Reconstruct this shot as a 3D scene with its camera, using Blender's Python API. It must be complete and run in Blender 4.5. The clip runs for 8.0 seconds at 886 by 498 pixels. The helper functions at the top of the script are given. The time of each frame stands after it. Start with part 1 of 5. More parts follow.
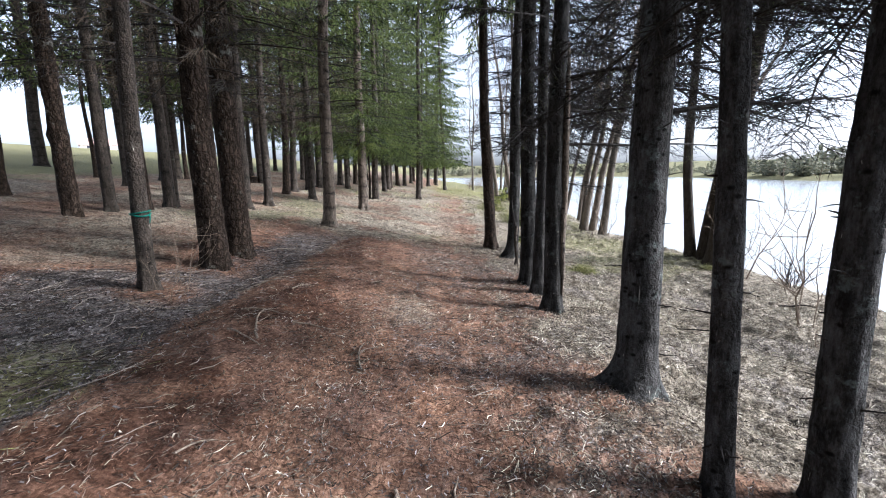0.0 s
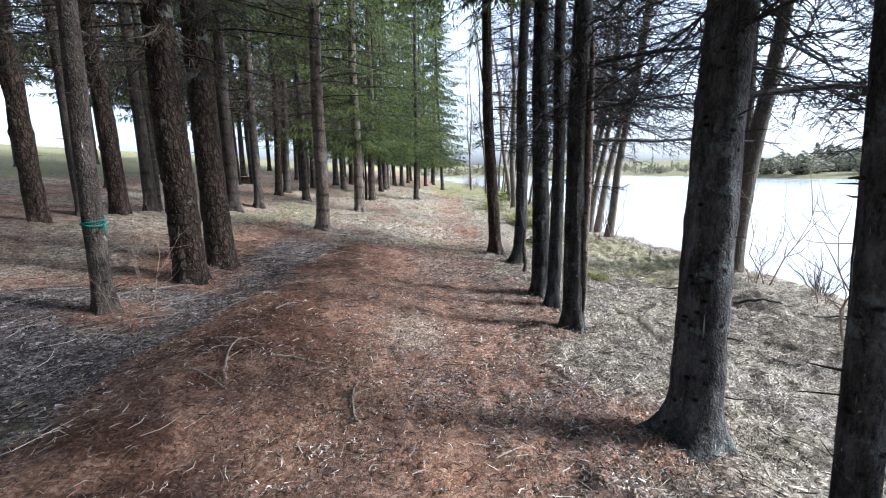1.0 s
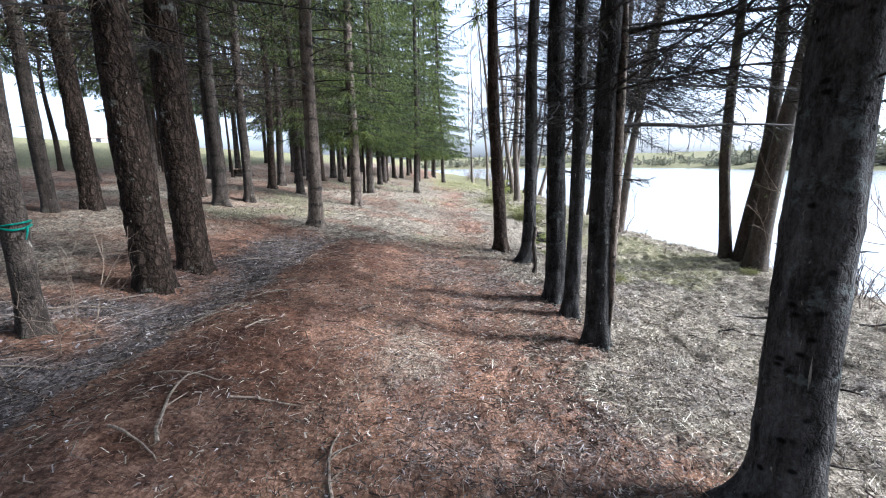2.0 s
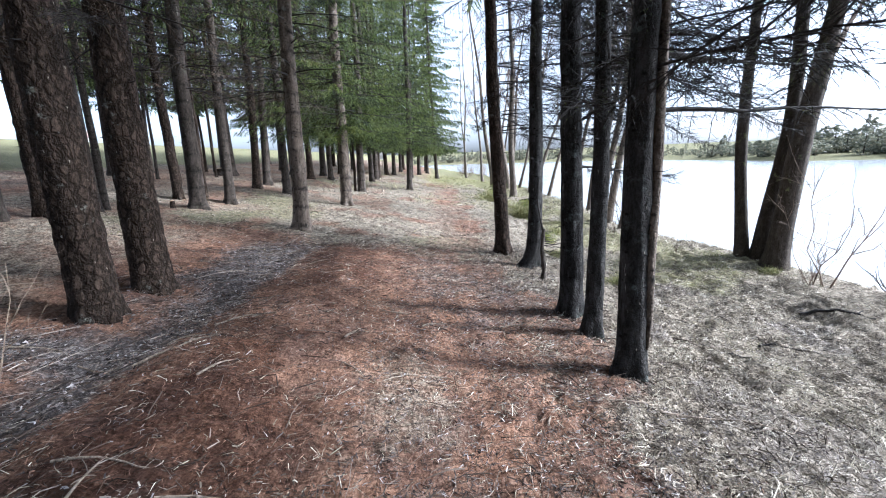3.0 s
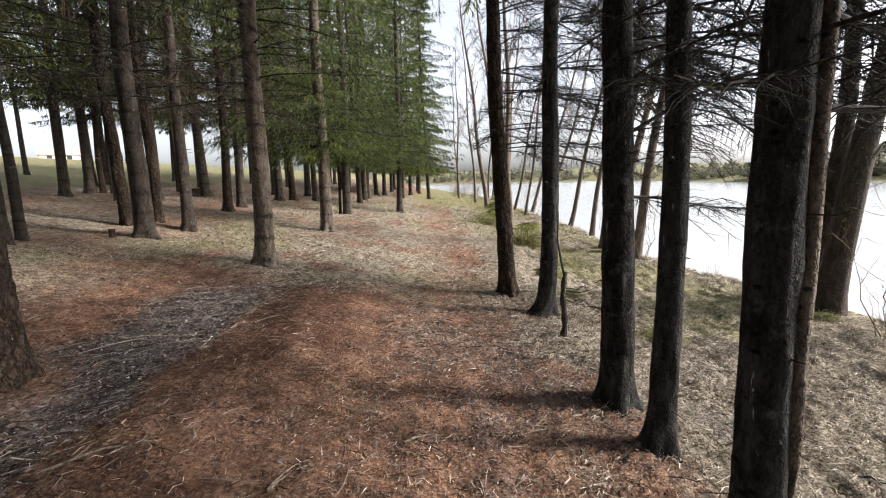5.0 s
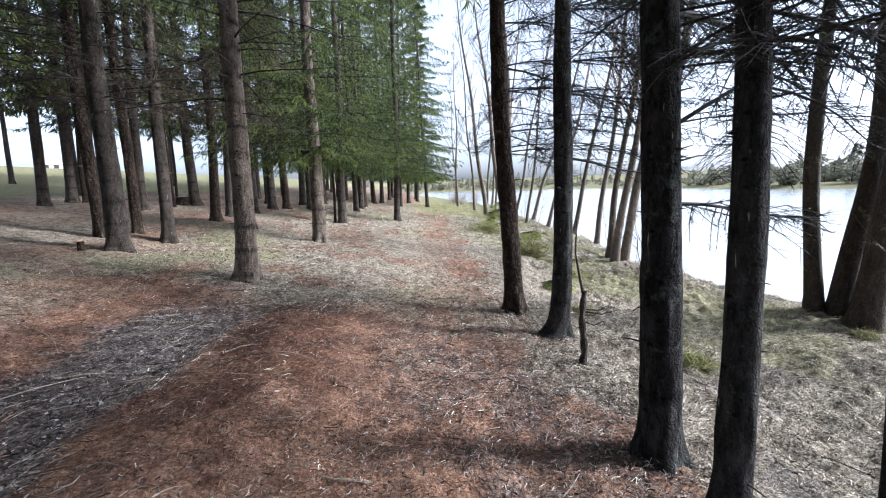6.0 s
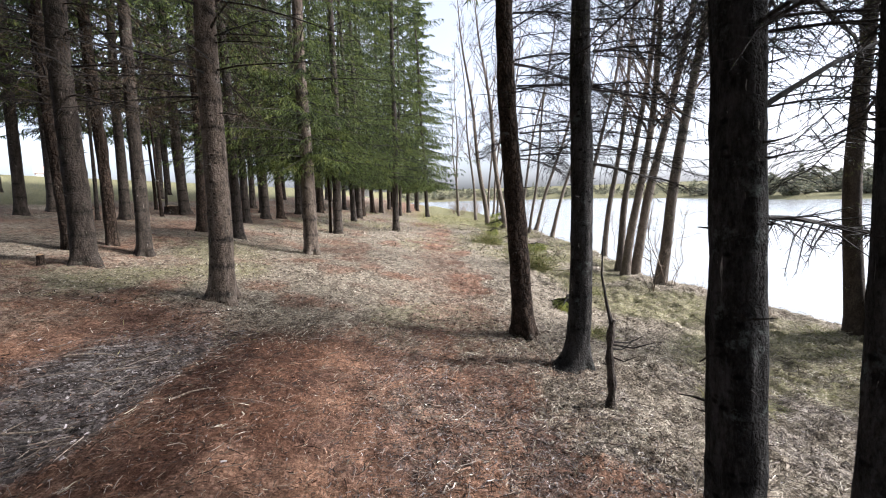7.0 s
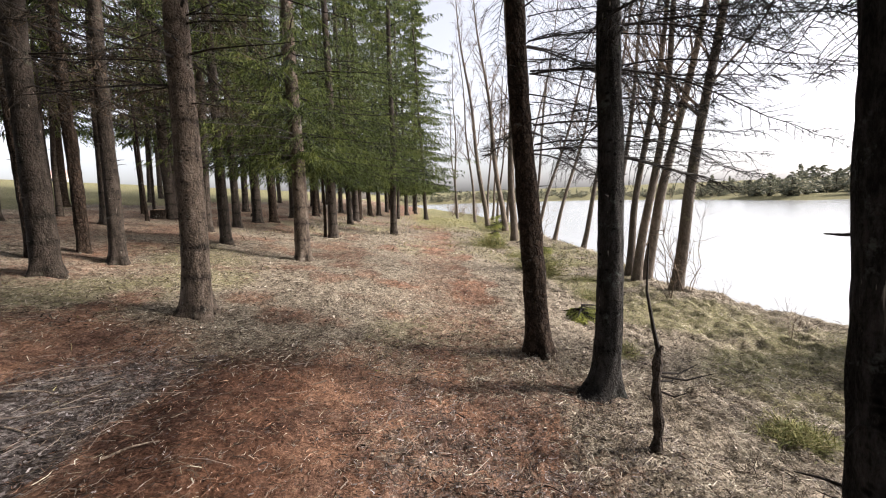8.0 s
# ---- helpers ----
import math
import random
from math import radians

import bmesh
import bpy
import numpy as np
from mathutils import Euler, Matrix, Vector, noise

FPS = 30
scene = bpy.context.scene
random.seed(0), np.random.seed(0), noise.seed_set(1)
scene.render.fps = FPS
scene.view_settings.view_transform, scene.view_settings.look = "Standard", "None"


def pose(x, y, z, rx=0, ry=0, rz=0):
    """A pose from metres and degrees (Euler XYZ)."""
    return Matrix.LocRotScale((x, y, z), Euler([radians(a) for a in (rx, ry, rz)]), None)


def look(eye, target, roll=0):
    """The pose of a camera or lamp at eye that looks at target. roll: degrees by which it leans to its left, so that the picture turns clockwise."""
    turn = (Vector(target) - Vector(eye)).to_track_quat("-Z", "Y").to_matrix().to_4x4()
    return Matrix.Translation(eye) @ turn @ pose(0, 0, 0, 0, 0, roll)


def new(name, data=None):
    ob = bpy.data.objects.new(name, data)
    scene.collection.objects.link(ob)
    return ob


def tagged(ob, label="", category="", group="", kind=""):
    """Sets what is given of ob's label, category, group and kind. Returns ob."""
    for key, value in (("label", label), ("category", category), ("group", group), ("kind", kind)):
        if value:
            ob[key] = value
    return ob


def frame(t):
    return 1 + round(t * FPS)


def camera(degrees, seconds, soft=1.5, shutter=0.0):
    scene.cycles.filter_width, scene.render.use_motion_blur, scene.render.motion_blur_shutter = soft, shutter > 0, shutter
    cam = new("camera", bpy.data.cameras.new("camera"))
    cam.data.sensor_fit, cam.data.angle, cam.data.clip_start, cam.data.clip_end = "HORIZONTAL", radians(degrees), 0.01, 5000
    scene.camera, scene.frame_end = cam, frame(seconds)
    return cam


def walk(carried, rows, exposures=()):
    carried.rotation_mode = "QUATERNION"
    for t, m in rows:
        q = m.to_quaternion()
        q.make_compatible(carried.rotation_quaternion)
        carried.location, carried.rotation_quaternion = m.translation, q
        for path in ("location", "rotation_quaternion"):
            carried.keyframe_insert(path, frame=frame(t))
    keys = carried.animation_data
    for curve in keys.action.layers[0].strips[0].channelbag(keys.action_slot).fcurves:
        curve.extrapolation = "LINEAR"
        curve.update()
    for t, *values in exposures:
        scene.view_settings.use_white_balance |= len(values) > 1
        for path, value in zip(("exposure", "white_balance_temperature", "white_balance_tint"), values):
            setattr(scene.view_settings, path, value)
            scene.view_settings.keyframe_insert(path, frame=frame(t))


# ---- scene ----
cam = camera(93.5, 8.0, 1.1)
PATH = [
    (0, (0.047, -0.061, 1.626), (0.031, 1.904, 1.252), -1.0),
    (0.5, (-0.003, 0.235, 1.618), (-0.014, 2.2, 1.243), -1.2),
    (1, (-0.054, 0.547, 1.633), (-0.055, 2.511, 1.256), -1.2),
    (1.5, (-0.054, 0.876, 1.613), (-0.059, 2.837, 1.22), -1.2),
    (3, (-0.138, 1.881, 1.619), (-0.114, 3.833, 1.186), -2.1),
    (3.5, (-0.087, 2.249, 1.643), (-0.01, 4.199, 1.208), -2.9),
    (4, (-0.116, 2.588, 1.632), (0.036, 4.535, 1.201), -2.3),
    (4.5, (-0.158, 2.916, 1.657), (0.006, 4.867, 1.248), -1.7),
    (5, (-0.12, 3.239, 1.658), (-0.054, 5.207, 1.312), -1.7),
    (6.5, (-0.116, 4.16, 1.616), (-0.039, 6.136, 1.32), -2.0),
    (7, (-0.084, 4.503, 1.613), (-0.01, 6.484, 1.348), -1.8),
    (7.5, (-0.108, 4.823, 1.579), (-0.029, 6.805, 1.324), -1.9),
    (8, (-0.122, 5.128, 1.586), (-0.039, 7.11, 1.333), -2.1),
]
# seconds, stops, white balance
EXPOSURES = [(0.0, 1.35, 5400, 11), (0.5, 1.7, 5250, 10), (1.0, 1.53, 5200, 9), (1.5, 1.54, 5200, 10), (3.0, 1.6, 5100, 10), (3.5, 1.0, 6150, 14), (4.0, 0.8, 6700, 16), (4.5, 0.94, 6700, 16),
             (5.0, 1.09, 6200, 12), (6.5, 1.44, 5150, 11), (7.0, 1.2, 5750, 13), (7.5, 1.23, 5600, 11), (8.0, 1.04, 6350, 15)]
walk(cam, [(t, look(eye, target, roll)) for t, eye, target, roll in PATH], EXPOSURES)

# ---- light ----
SUN_AZ, SUN_EL = radians(90), radians(28)      # azimuth from +y towards +x
world = bpy.data.worlds.new("sky")
scene.world = world
world.use_nodes = True
wt = world.node_tree
sky = wt.nodes.new("ShaderNodeTexSky")
sky.sky_type, sky.sun_disc = "NISHITA", False
sky.sun_elevation, sky.sun_rotation = SUN_EL, SUN_AZ
sky.air_density, sky.dust_density, sky.ozone_density = 1.0, 3.0, 1.5
haze = wt.nodes.new("ShaderNodeHueSaturation")      # thin high cloud takes the blue out of the sky
haze.inputs["Saturation"].default_value = 0.24
wt.links.new(sky.outputs[0], haze.inputs["Color"])
wt.links.new(haze.outputs[0], wt.nodes["Background"].inputs[0])
wt.nodes["Background"].inputs[1].default_value = 0.155
sun = new("sun", bpy.data.lights.new("sun", "SUN"))
sun.data.energy, sun.data.angle, sun.data.color = 5.0, radians(12.0), (1.0, 0.92, 0.8)
sun.matrix_world = look((math.sin(SUN_AZ) * math.cos(SUN_EL) * 50, math.cos(SUN_AZ) * math.cos(SUN_EL) * 50, math.sin(SUN_EL) * 50), (0, 0, 0))


# ---- materials ----
def material(name, rough=0.9, spec=0.2):
    m = bpy.data.materials.new(name)
    m.use_nodes = True
    b = m.node_tree.nodes["Principled BSDF"]
    b.inputs["Roughness"].default_value = rough
    b.inputs["Specular IOR Level"].default_value = spec
    return m, m.node_tree, b


def node(nt, kind, **values):
    n = nt.nodes.new(kind)
    for key, value in values.items():
        n.inputs[key.replace("_", " ")].default_value = value
    return n


def noise_tex(nt, scale, detail=4.0, rough=0.6, stretch=None, coord="Object"):
    n = node(nt, "ShaderNodeTexNoise", Scale=scale, Detail=detail, Roughness=rough)
    tc = nt.nodes.new("ShaderNodeTexCoord")
    src = tc.outputs[coord]
    if stretch:
        mp = nt.nodes.new("ShaderNodeMapping")
        mp.inputs["Scale"].default_value = stretch
        nt.links.new(src, mp.inputs[0])
        src = mp.outputs[0]
    nt.links.new(src, n.inputs["Vector"])
    return n


def ramp(nt, src, *stops):
    r = nt.nodes.new("ShaderNodeValToRGB")
    el = r.color_ramp.elements
    while len(el) < len(stops):
        el.new(0.5)
    for e, (p, c) in zip(el, stops):
        e.position = p
        e.color = (*c, 1) if not isinstance(c, (int, float)) else (c, c, c, 1)
    nt.links.new(src, r.inputs[0])
    return r.outputs[0]


def mix(nt, fac, a, b, kind="MIX"):
    m = nt.nodes.new("ShaderNodeMix")
    m.data_type, m.blend_type = "RGBA", kind
    for sock, v in ((m.inputs[0], fac), (m.inputs[6], a), (m.inputs[7], b)):
        if isinstance(v, (int, float)):
            sock.default_value = v if sock == m.inputs[0] else (v, v, v, 1)
        elif isinstance(v, tuple):
            sock.default_value = (*v, 1)
        else:
            nt.links.new(v, sock)
    return m.outputs[2]


def bump(nt, b, src, strength, distance):
    n = node(nt, "ShaderNodeBump", Strength=strength, Distance=distance)
    nt.links.new(src, n.inputs["Height"])
    nt.links.new(n.outputs[0], b.inputs["Normal"])


def flakes(nt, scale, stretch, turn):
    """Overlapping flakes of litter, each of one random tone, 0.2 to 0.8."""
    tc = nt.nodes.new("ShaderNodeTexCoord")
    warp = mix(nt, 0.012, tc.outputs["Object"], noise_tex(nt, 25, 2, 0.5).outputs["Color"], "ADD")
    mp = nt.nodes.new("ShaderNodeMapping")
    mp.inputs["Scale"].default_value = stretch
    mp.inputs["Rotation"].default_value = (0, 0, turn)
    nt.links.new(warp, mp.inputs[0])
    vor = node(nt, "ShaderNodeTexVoronoi", Scale=scale)
    nt.links.new(mp.outputs[0], vor.inputs["Vector"])
    sep = nt.nodes.new("ShaderNodeSeparateColor")
    nt.links.new(vor.outputs["Color"], sep.inputs[0])
    return ramp(nt, sep.outputs[0], (0.0, 0.3), (1.0, 0.7))


def soil_material():
    """Forest floor: needle litter, straw, grey leaf litter and turf, mixed by the cover attribute."""
    m, nt, b = material("forest_floor", 0.95, 0.1)
    fine = noise_tex(nt, 48, 6, 0.8).outputs[0]
    mid = noise_tex(nt, 8, 5, 0.7).outputs[0]
    # steep ramps over this mix colour in the shaded gaps of the litter
    both = mix(nt, 0.45, fine, mid)
    both = mix(nt, 0.22, both, flakes(nt, 105, (1.0, 0.3, 1.0), 0.4))
    both = mix(nt, 0.2, both, flakes(nt, 90, (0.3, 1.0, 1.0), -0.3))
    red = ramp(nt, both, (0.38, (0.028, 0.016, 0.0115)), (0.5, (0.152, 0.086, 0.057)), (0.61, (0.335, 0.214, 0.152)))
    broad = ramp(nt, noise_tex(nt, 2.1, 5, 0.65).outputs[0], (0.38, (0.62, 0.62, 0.66)), (0.62, (1.2, 1.16, 1.1)))
    red = mix(nt, 1.0, red, broad, "MULTIPLY")
    pale = ramp(nt, both, (0.42, (0.026, 0.02, 0.014)), (0.5, (0.155, 0.128, 0.096)), (0.6, (0.43, 0.375, 0.295)))
    grey = ramp(nt, both, (0.42, (0.018, 0.015, 0.014)), (0.5, (0.088, 0.075, 0.07)), (0.6, (0.28, 0.25, 0.235)))
    turf = ramp(nt, both, (0.38, (0.05, 0.047, 0.022)), (0.5, (0.15, 0.14, 0.07)), (0.64, (0.29, 0.262, 0.15)))
    at = nt.nodes.new("ShaderNodeAttribute")
    at.attribute_name = "cover"
    sep = nt.nodes.new("ShaderNodeSeparateColor")
    nt.links.new(at.outputs["Color"], sep.inputs[0])
    edge = noise_tex(nt, 9, 5, 0.7).outputs[0]

    def worn(chan):
        """A cover's share with ragged edges."""
        add = nt.nodes.new("ShaderNodeMath")
        add.operation = "MULTIPLY_ADD"
        nt.links.new(chan, add.inputs[0])
        add.inputs[1].default_value = 0.5
        half = nt.nodes.new("ShaderNodeMath")
        half.operation = "MULTIPLY"
        half.inputs[1].default_value = 0.5
        nt.links.new(edge, half.inputs[0])
        nt.links.new(half.outputs[0], add.inputs[2])
        return ramp(nt, add.outputs[0], (0.38, 0.0), (0.6, 1.0))

    col = mix(nt, worn(sep.outputs[0]), red, pale)
    col = mix(nt, worn(sep.outputs[1]), col, grey)
    col = mix(nt, worn(sep.outputs[2]), col, turf)
    damp = worn(at.outputs["Alpha"])
    col = mix(nt, damp, col, mix(nt, 1.0, col, (0.46, 0.41, 0.39), "MULTIPLY"))
    nt.links.new(col, b.inputs["Base Color"])
    bump(nt, b, both, 1.0, 0.04)
    return m


def bark_material(name, dark, light, moss=(0.1, 0.11, 0.06), moss_at=0.62, plates=30.0, stretch=0.55, rings=0.0, worn=0.68, gloss=(0.9, 0.15), streak=0.0, knots=0.0):
    """Scaly bark: plates with dark cracks, branch-whorl rings, lichen and pale resin flecks."""
    m, nt, b = material(name, *gloss)
    n1 = noise_tex(nt, 13, 6, 0.75, (1, 1, 0.35)).outputs[0]
    n2 = noise_tex(nt, 80, 5, 0.75, (1, 1, 0.5)).outputs[0]
    c = mix(nt, 0.5, n1, n2)
    vor = node(nt, "ShaderNodeTexVoronoi", Scale=plates)
    vor.feature = "DISTANCE_TO_EDGE"
    tc = nt.nodes.new("ShaderNodeTexCoord")
    mp = nt.nodes.new("ShaderNodeMapping")
    mp.inputs["Scale"].default_value = (1, 1, stretch)
    warp = mix(nt, 0.1, tc.outputs["Object"], noise_tex(nt, 14, 3, 0.6).outputs["Color"])
    nt.links.new(warp, mp.inputs[0])
    nt.links.new(mp.outputs[0], vor.inputs["Vector"])
    crack = ramp(nt, vor.outputs["Distance"], (0.0, 0.0), (0.24, 1.0))
    col = ramp(nt, c, (0.36, dark), (0.48, tuple(p * 0.6 + q * 0.4 for p, q in zip(dark, light))), (0.62, light), (0.72, tuple(min(q * 1.7, 0.5) for q in light)))
    col = mix(nt, mix(nt, worn, crack, 1.0), dark, col)
    ob = nt.nodes.new("ShaderNodeObjectInfo")
    tone = ramp(nt, ob.outputs["Random"], (0.0, (0.75, 0.72, 0.7)), (1.0, (1.15, 1.1, 1.05)))
    col = mix(nt, 1.0, col, tone, "MULTIPLY")
    if rings:
        sep = nt.nodes.new("ShaderNodeSeparateXYZ")
        nt.links.new(warp, sep.inputs[0])
        w = nt.nodes.new("ShaderNodeMath")
        w.operation = "PINGPONG"
        w.inputs[1].default_value = 0.155
        nt.links.new(sep.outputs[2], w.inputs[0])
        band = ramp(nt, w.outputs[0], (0.105, 0.0), (0.15, 1.0))
        patchy = ramp(nt, noise_tex(nt, 7, 3, 0.6).outputs[0], (0.4, 0.0), (0.6, rings))
        col = mix(nt, mix(nt, 1.0, band, patchy, "MULTIPLY"), col, tuple(v * 0.7 for v in dark))
    spot = ramp(nt, noise_tex(nt, 3.1, 6, 0.75).outputs[0], (moss_at, 0.0), (moss_at + 0.06, 0.75))
    col = mix(nt, spot, col, moss)
    if streak:
        run = ramp(nt, noise_tex(nt, 15, 6, 0.75, (1, 1, 0.28)).outputs[0], (0.48, 0.0), (0.7, streak))
        col = mix(nt, run, col, tuple(min(q * 2.1, 0.5) for q in light))
        resin = ramp(nt, noise_tex(nt, 46, 3, 0.6, (1, 1, 0.07)).outputs[0], (0.68, 0.0), (0.72, 0.8))
        where = ramp(nt, noise_tex(nt, 2.6, 2, 0.5).outputs[0], (0.52, 0.0), (0.6, 1.0))
        col = mix(nt, mix(nt, 1.0, resin, where, "MULTIPLY"), col, (0.46, 0.42, 0.36))
    if knots:
        kv = node(nt, "ShaderNodeTexVoronoi", Scale=9.0)
        km = nt.nodes.new("ShaderNodeMapping")
        km.inputs["Scale"].default_value = (1, 1, 1.5)
        nt.links.new(tc.outputs["Object"], km.inputs[0])
        nt.links.new(km.outputs[0], kv.inputs["Vector"])
        col = mix(nt, ramp(nt, kv.outputs["Distance"], (0.1, knots), (0.22, 0.0)), col, tuple(v * 0.5 for v in dark))
    fleck = ramp(nt, noise_tex(nt, 38, 2, 0.5, (1, 1, 0.35)).outputs[0], (0.73, 0.0), (0.76, 0.6))
    col = mix(nt, fleck, col, (0.34, 0.31, 0.26))
    nt.links.new(col, b.inputs["Base Color"])
    bump(nt, b, mix(nt, 0.7 - 0.55 * worn, c, crack), 1.0, 0.02)
    return m


def needle_material(name, dark, light, lit=0.35):
    m, nt, b = material(name, 0.6, 0.3)
    g = nt.nodes.new("ShaderNodeNewGeometry")
    # noise paints the crown's dark depth and sunlit sprays into the needle colour
    clump_shade = noise_tex(nt, 1.0, 4, 0.6).outputs[0]
    both = mix(nt, 0.3, clump_shade, g.outputs["Random Per Island"])
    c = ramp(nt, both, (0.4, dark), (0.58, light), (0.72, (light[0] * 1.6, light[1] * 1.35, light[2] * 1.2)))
    nt.links.new(c, b.inputs["Base Color"])
    tr = nt.nodes.new("ShaderNodeBsdfTranslucent")
    nt.links.new(c, tr.inputs[0])
    ms = nt.nodes.new("ShaderNodeMixShader")
    ms.inputs[0].default_value = lit
    nt.links.new(b.outputs[0], ms.inputs[1])
    nt.links.new(tr.outputs[0], ms.inputs[2])
    nt.links.new(ms.outputs[0], nt.nodes["Material Output"].inputs[0])
    return m


def island_material(name, *stops, rough=0.85, clump_shade=None):
    m, nt, b = material(name, rough, 0.2)
    g = nt.nodes.new("ShaderNodeNewGeometry")
    c = ramp(nt, g.outputs["Random Per Island"], *stops)
    if clump_shade:
        # patchy darkening of the colour stands in for shadows between tufts
        shade = mix(nt, 0.5, noise_tex(nt, 2.3, 3, 0.6).outputs[0], noise_tex(nt, 9, 4, 0.7).outputs[0])
        c = mix(nt, 1.0, c, ramp(nt, shade, (0.43, clump_shade), (0.57, (1.3, 1.3, 1.25))), "MULTIPLY")
    nt.links.new(c, b.inputs["Base Color"])
    return m


def grained(name, dark, light, scale=20, rough=0.85):
    m, nt, b = material(name, rough, 0.2)
    n = noise_tex(nt, scale, 5, 0.7, (1, 1, 0.3)).outputs[0]
    nt.links.new(ramp(nt, n, (0.35, dark), (0.65, light)), b.inputs["Base Color"])
    bump(nt, b, n, 0.5, 0.01)
    return m


SOIL = soil_material()
BARK = bark_material("spruce_bark", (0.008, 0.0065, 0.0055), (0.085, 0.07, 0.058), (0.09, 0.095, 0.07), 0.6, 32, 0.6, 0.8, streak=0.25, knots=0.8)
# Row bark in two copies: shade in the near-black one, sidelight in the grey.
BARK_SHADED = bark_material("shaded_spruce_bark", (0.0022, 0.002, 0.0019), (0.042, 0.04, 0.038), (0.068, 0.078, 0.07), 0.57, 34, 0.6, 0.55, 0.82, (0.95, 0.08), streak=0.5, knots=0.9)
BARK_LIT = bark_material("lit_spruce_bark", (0.003, 0.0028, 0.0026), (0.062, 0.06, 0.059), (0.1, 0.112, 0.105), 0.56, 34, 0.6, 0.5, 0.82, (0.95, 0.08), streak=0.6, knots=0.9)
BARK_RED = bark_material("larch_bark", (0.004, 0.003, 0.0024), (0.09, 0.067, 0.052), (0.17, 0.17, 0.145), 0.6, 21, 0.42, 0.0, 0.3, (0.95, 0.08))
BARK_PALE = bark_material("pale_spruce_bark", (0.02, 0.016, 0.013), (0.2, 0.162, 0.13), (0.2, 0.2, 0.165), 0.6, 30, 0.7, 1.0, streak=0.3, knots=0.9)
ALDER = bark_material("alder_bark", (0.012, 0.0095, 0.0078), (0.11, 0.09, 0.072), (0.15, 0.15, 0.07), 0.6)
# Lighter copy of the alder bark, with sunlight on the trunks put into its colour.
LIT_ALDER = bark_material("lit_alder_bark", (0.04, 0.034, 0.028), (0.235, 0.2, 0.168), (0.2, 0.2, 0.12), 0.6)
TWIG = grained("dead_twig", (0.006, 0.005, 0.0045), (0.034, 0.028, 0.024), 30)
PALE_TWIG = grained("bare_twig", (0.09, 0.065, 0.05), (0.25, 0.19, 0.14), 30)
STICK = grained("fallen_wood", (0.07, 0.05, 0.038), (0.33, 0.27, 0.21), 40)
WOOD = grained("broken_wood", (0.25, 0.15, 0.08), (0.5, 0.34, 0.2), 40)
RIBBON = grained("green_ribbon", (0.0, 0.06, 0.045), (0.01, 0.14, 0.1), 30, 0.5)
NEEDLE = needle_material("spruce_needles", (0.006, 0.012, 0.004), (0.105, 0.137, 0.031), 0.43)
NEEDLE_DIM = needle_material("dead_fine_twigs", (0.018, 0.014, 0.009), (0.075, 0.055, 0.032), 0.2)
YOUNG = needle_material("young_needles", (0.10, 0.12, 0.025), (0.30, 0.33, 0.08))
# Distance haze is mixed into this leaf colour, hence its pale darks.
HAZED_LEAF = needle_material("hazed_far_wood", (0.10, 0.105, 0.075), (0.22, 0.22, 0.155), 0.3)
STRAW = island_material("dry_straw", (0.0, (0.035, 0.026, 0.018)), (0.4, (0.15, 0.127, 0.096)), (0.8, (0.43, 0.385, 0.31)), (1.0, (0.74, 0.69, 0.6)), clump_shade=(0.26, 0.23, 0.18))
BROWN = island_material("fallen_needles", (0.0, (0.03, 0.014, 0.008)), (0.6, (0.165, 0.092, 0.061)), (1.0, (0.29, 0.185, 0.132)), clump_shade=(0.55, 0.5, 0.48))
CHIP = island_material("leaf_litter", (0.0, (0.025, 0.02, 0.018)), (0.55, (0.07, 0.058, 0.055)), (0.85, (0.19, 0.168, 0.16)), (1.0, (0.4, 0.365, 0.355)))
TWIGLET = island_material("dry_twiglets", (0.0, (0.02, 0.014, 0.011)), (0.5, (0.07, 0.05, 0.038)), (0.8, (0.17, 0.135, 0.108)), (1.0, (0.36, 0.305, 0.26)))
CRUMB = island_material("litter_crumbs", (0.0, (0.018, 0.014, 0.011)), (0.5, (0.1, 0.08, 0.066)), (0.82, (0.27, 0.232, 0.19)), (1.0, (0.52, 0.475, 0.41)), clump_shade=(0.4, 0.37, 0.33))
GRASS = island_material("thin_grass", (0.0, (0.10, 0.11, 0.03)), (0.5, (0.26, 0.25, 0.10)), (1.0, (0.5, 0.45, 0.26)))
TUFT = island_material("tussock_grass", (0.0, (0.045, 0.05, 0.016)), (0.5, (0.17, 0.175, 0.055)), (1.0, (0.38, 0.345, 0.17)))
WALL = grained("pale_render", (0.6, 0.58, 0.55), (0.75, 0.73, 0.7), 3)
ROOF = grained("red_roof", (0.36, 0.23, 0.2), (0.46, 0.32, 0.28), 3)
PANE = grained("dark_pane", (0.03, 0.03, 0.04), (0.06, 0.06, 0.07), 3, 0.2)
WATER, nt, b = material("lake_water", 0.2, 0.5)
# pale base colour makes up for white sky reflection that the surface lacks
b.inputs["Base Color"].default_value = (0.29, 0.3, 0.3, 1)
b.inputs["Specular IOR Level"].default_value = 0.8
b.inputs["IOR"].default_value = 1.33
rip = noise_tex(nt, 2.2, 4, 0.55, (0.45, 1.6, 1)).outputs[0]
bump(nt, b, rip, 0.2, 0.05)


# ---- helpers of this scene ----
def mesh_of(name, verts, faces, mat, smooth=False):
    me = bpy.data.meshes.new(name)
    me.from_pydata(verts, [], faces)
    me.materials.append(mat)
    if smooth:
        me.polygons.foreach_set("use_smooth", [True] * len(me.polygons))
    me.update()
    return me


def thing(name, place, label, category, group=""):
    ob = new(name)
    ob.empty_display_size = 0.2
    ob.matrix_basis = place
    return tagged(ob, label, category, group)


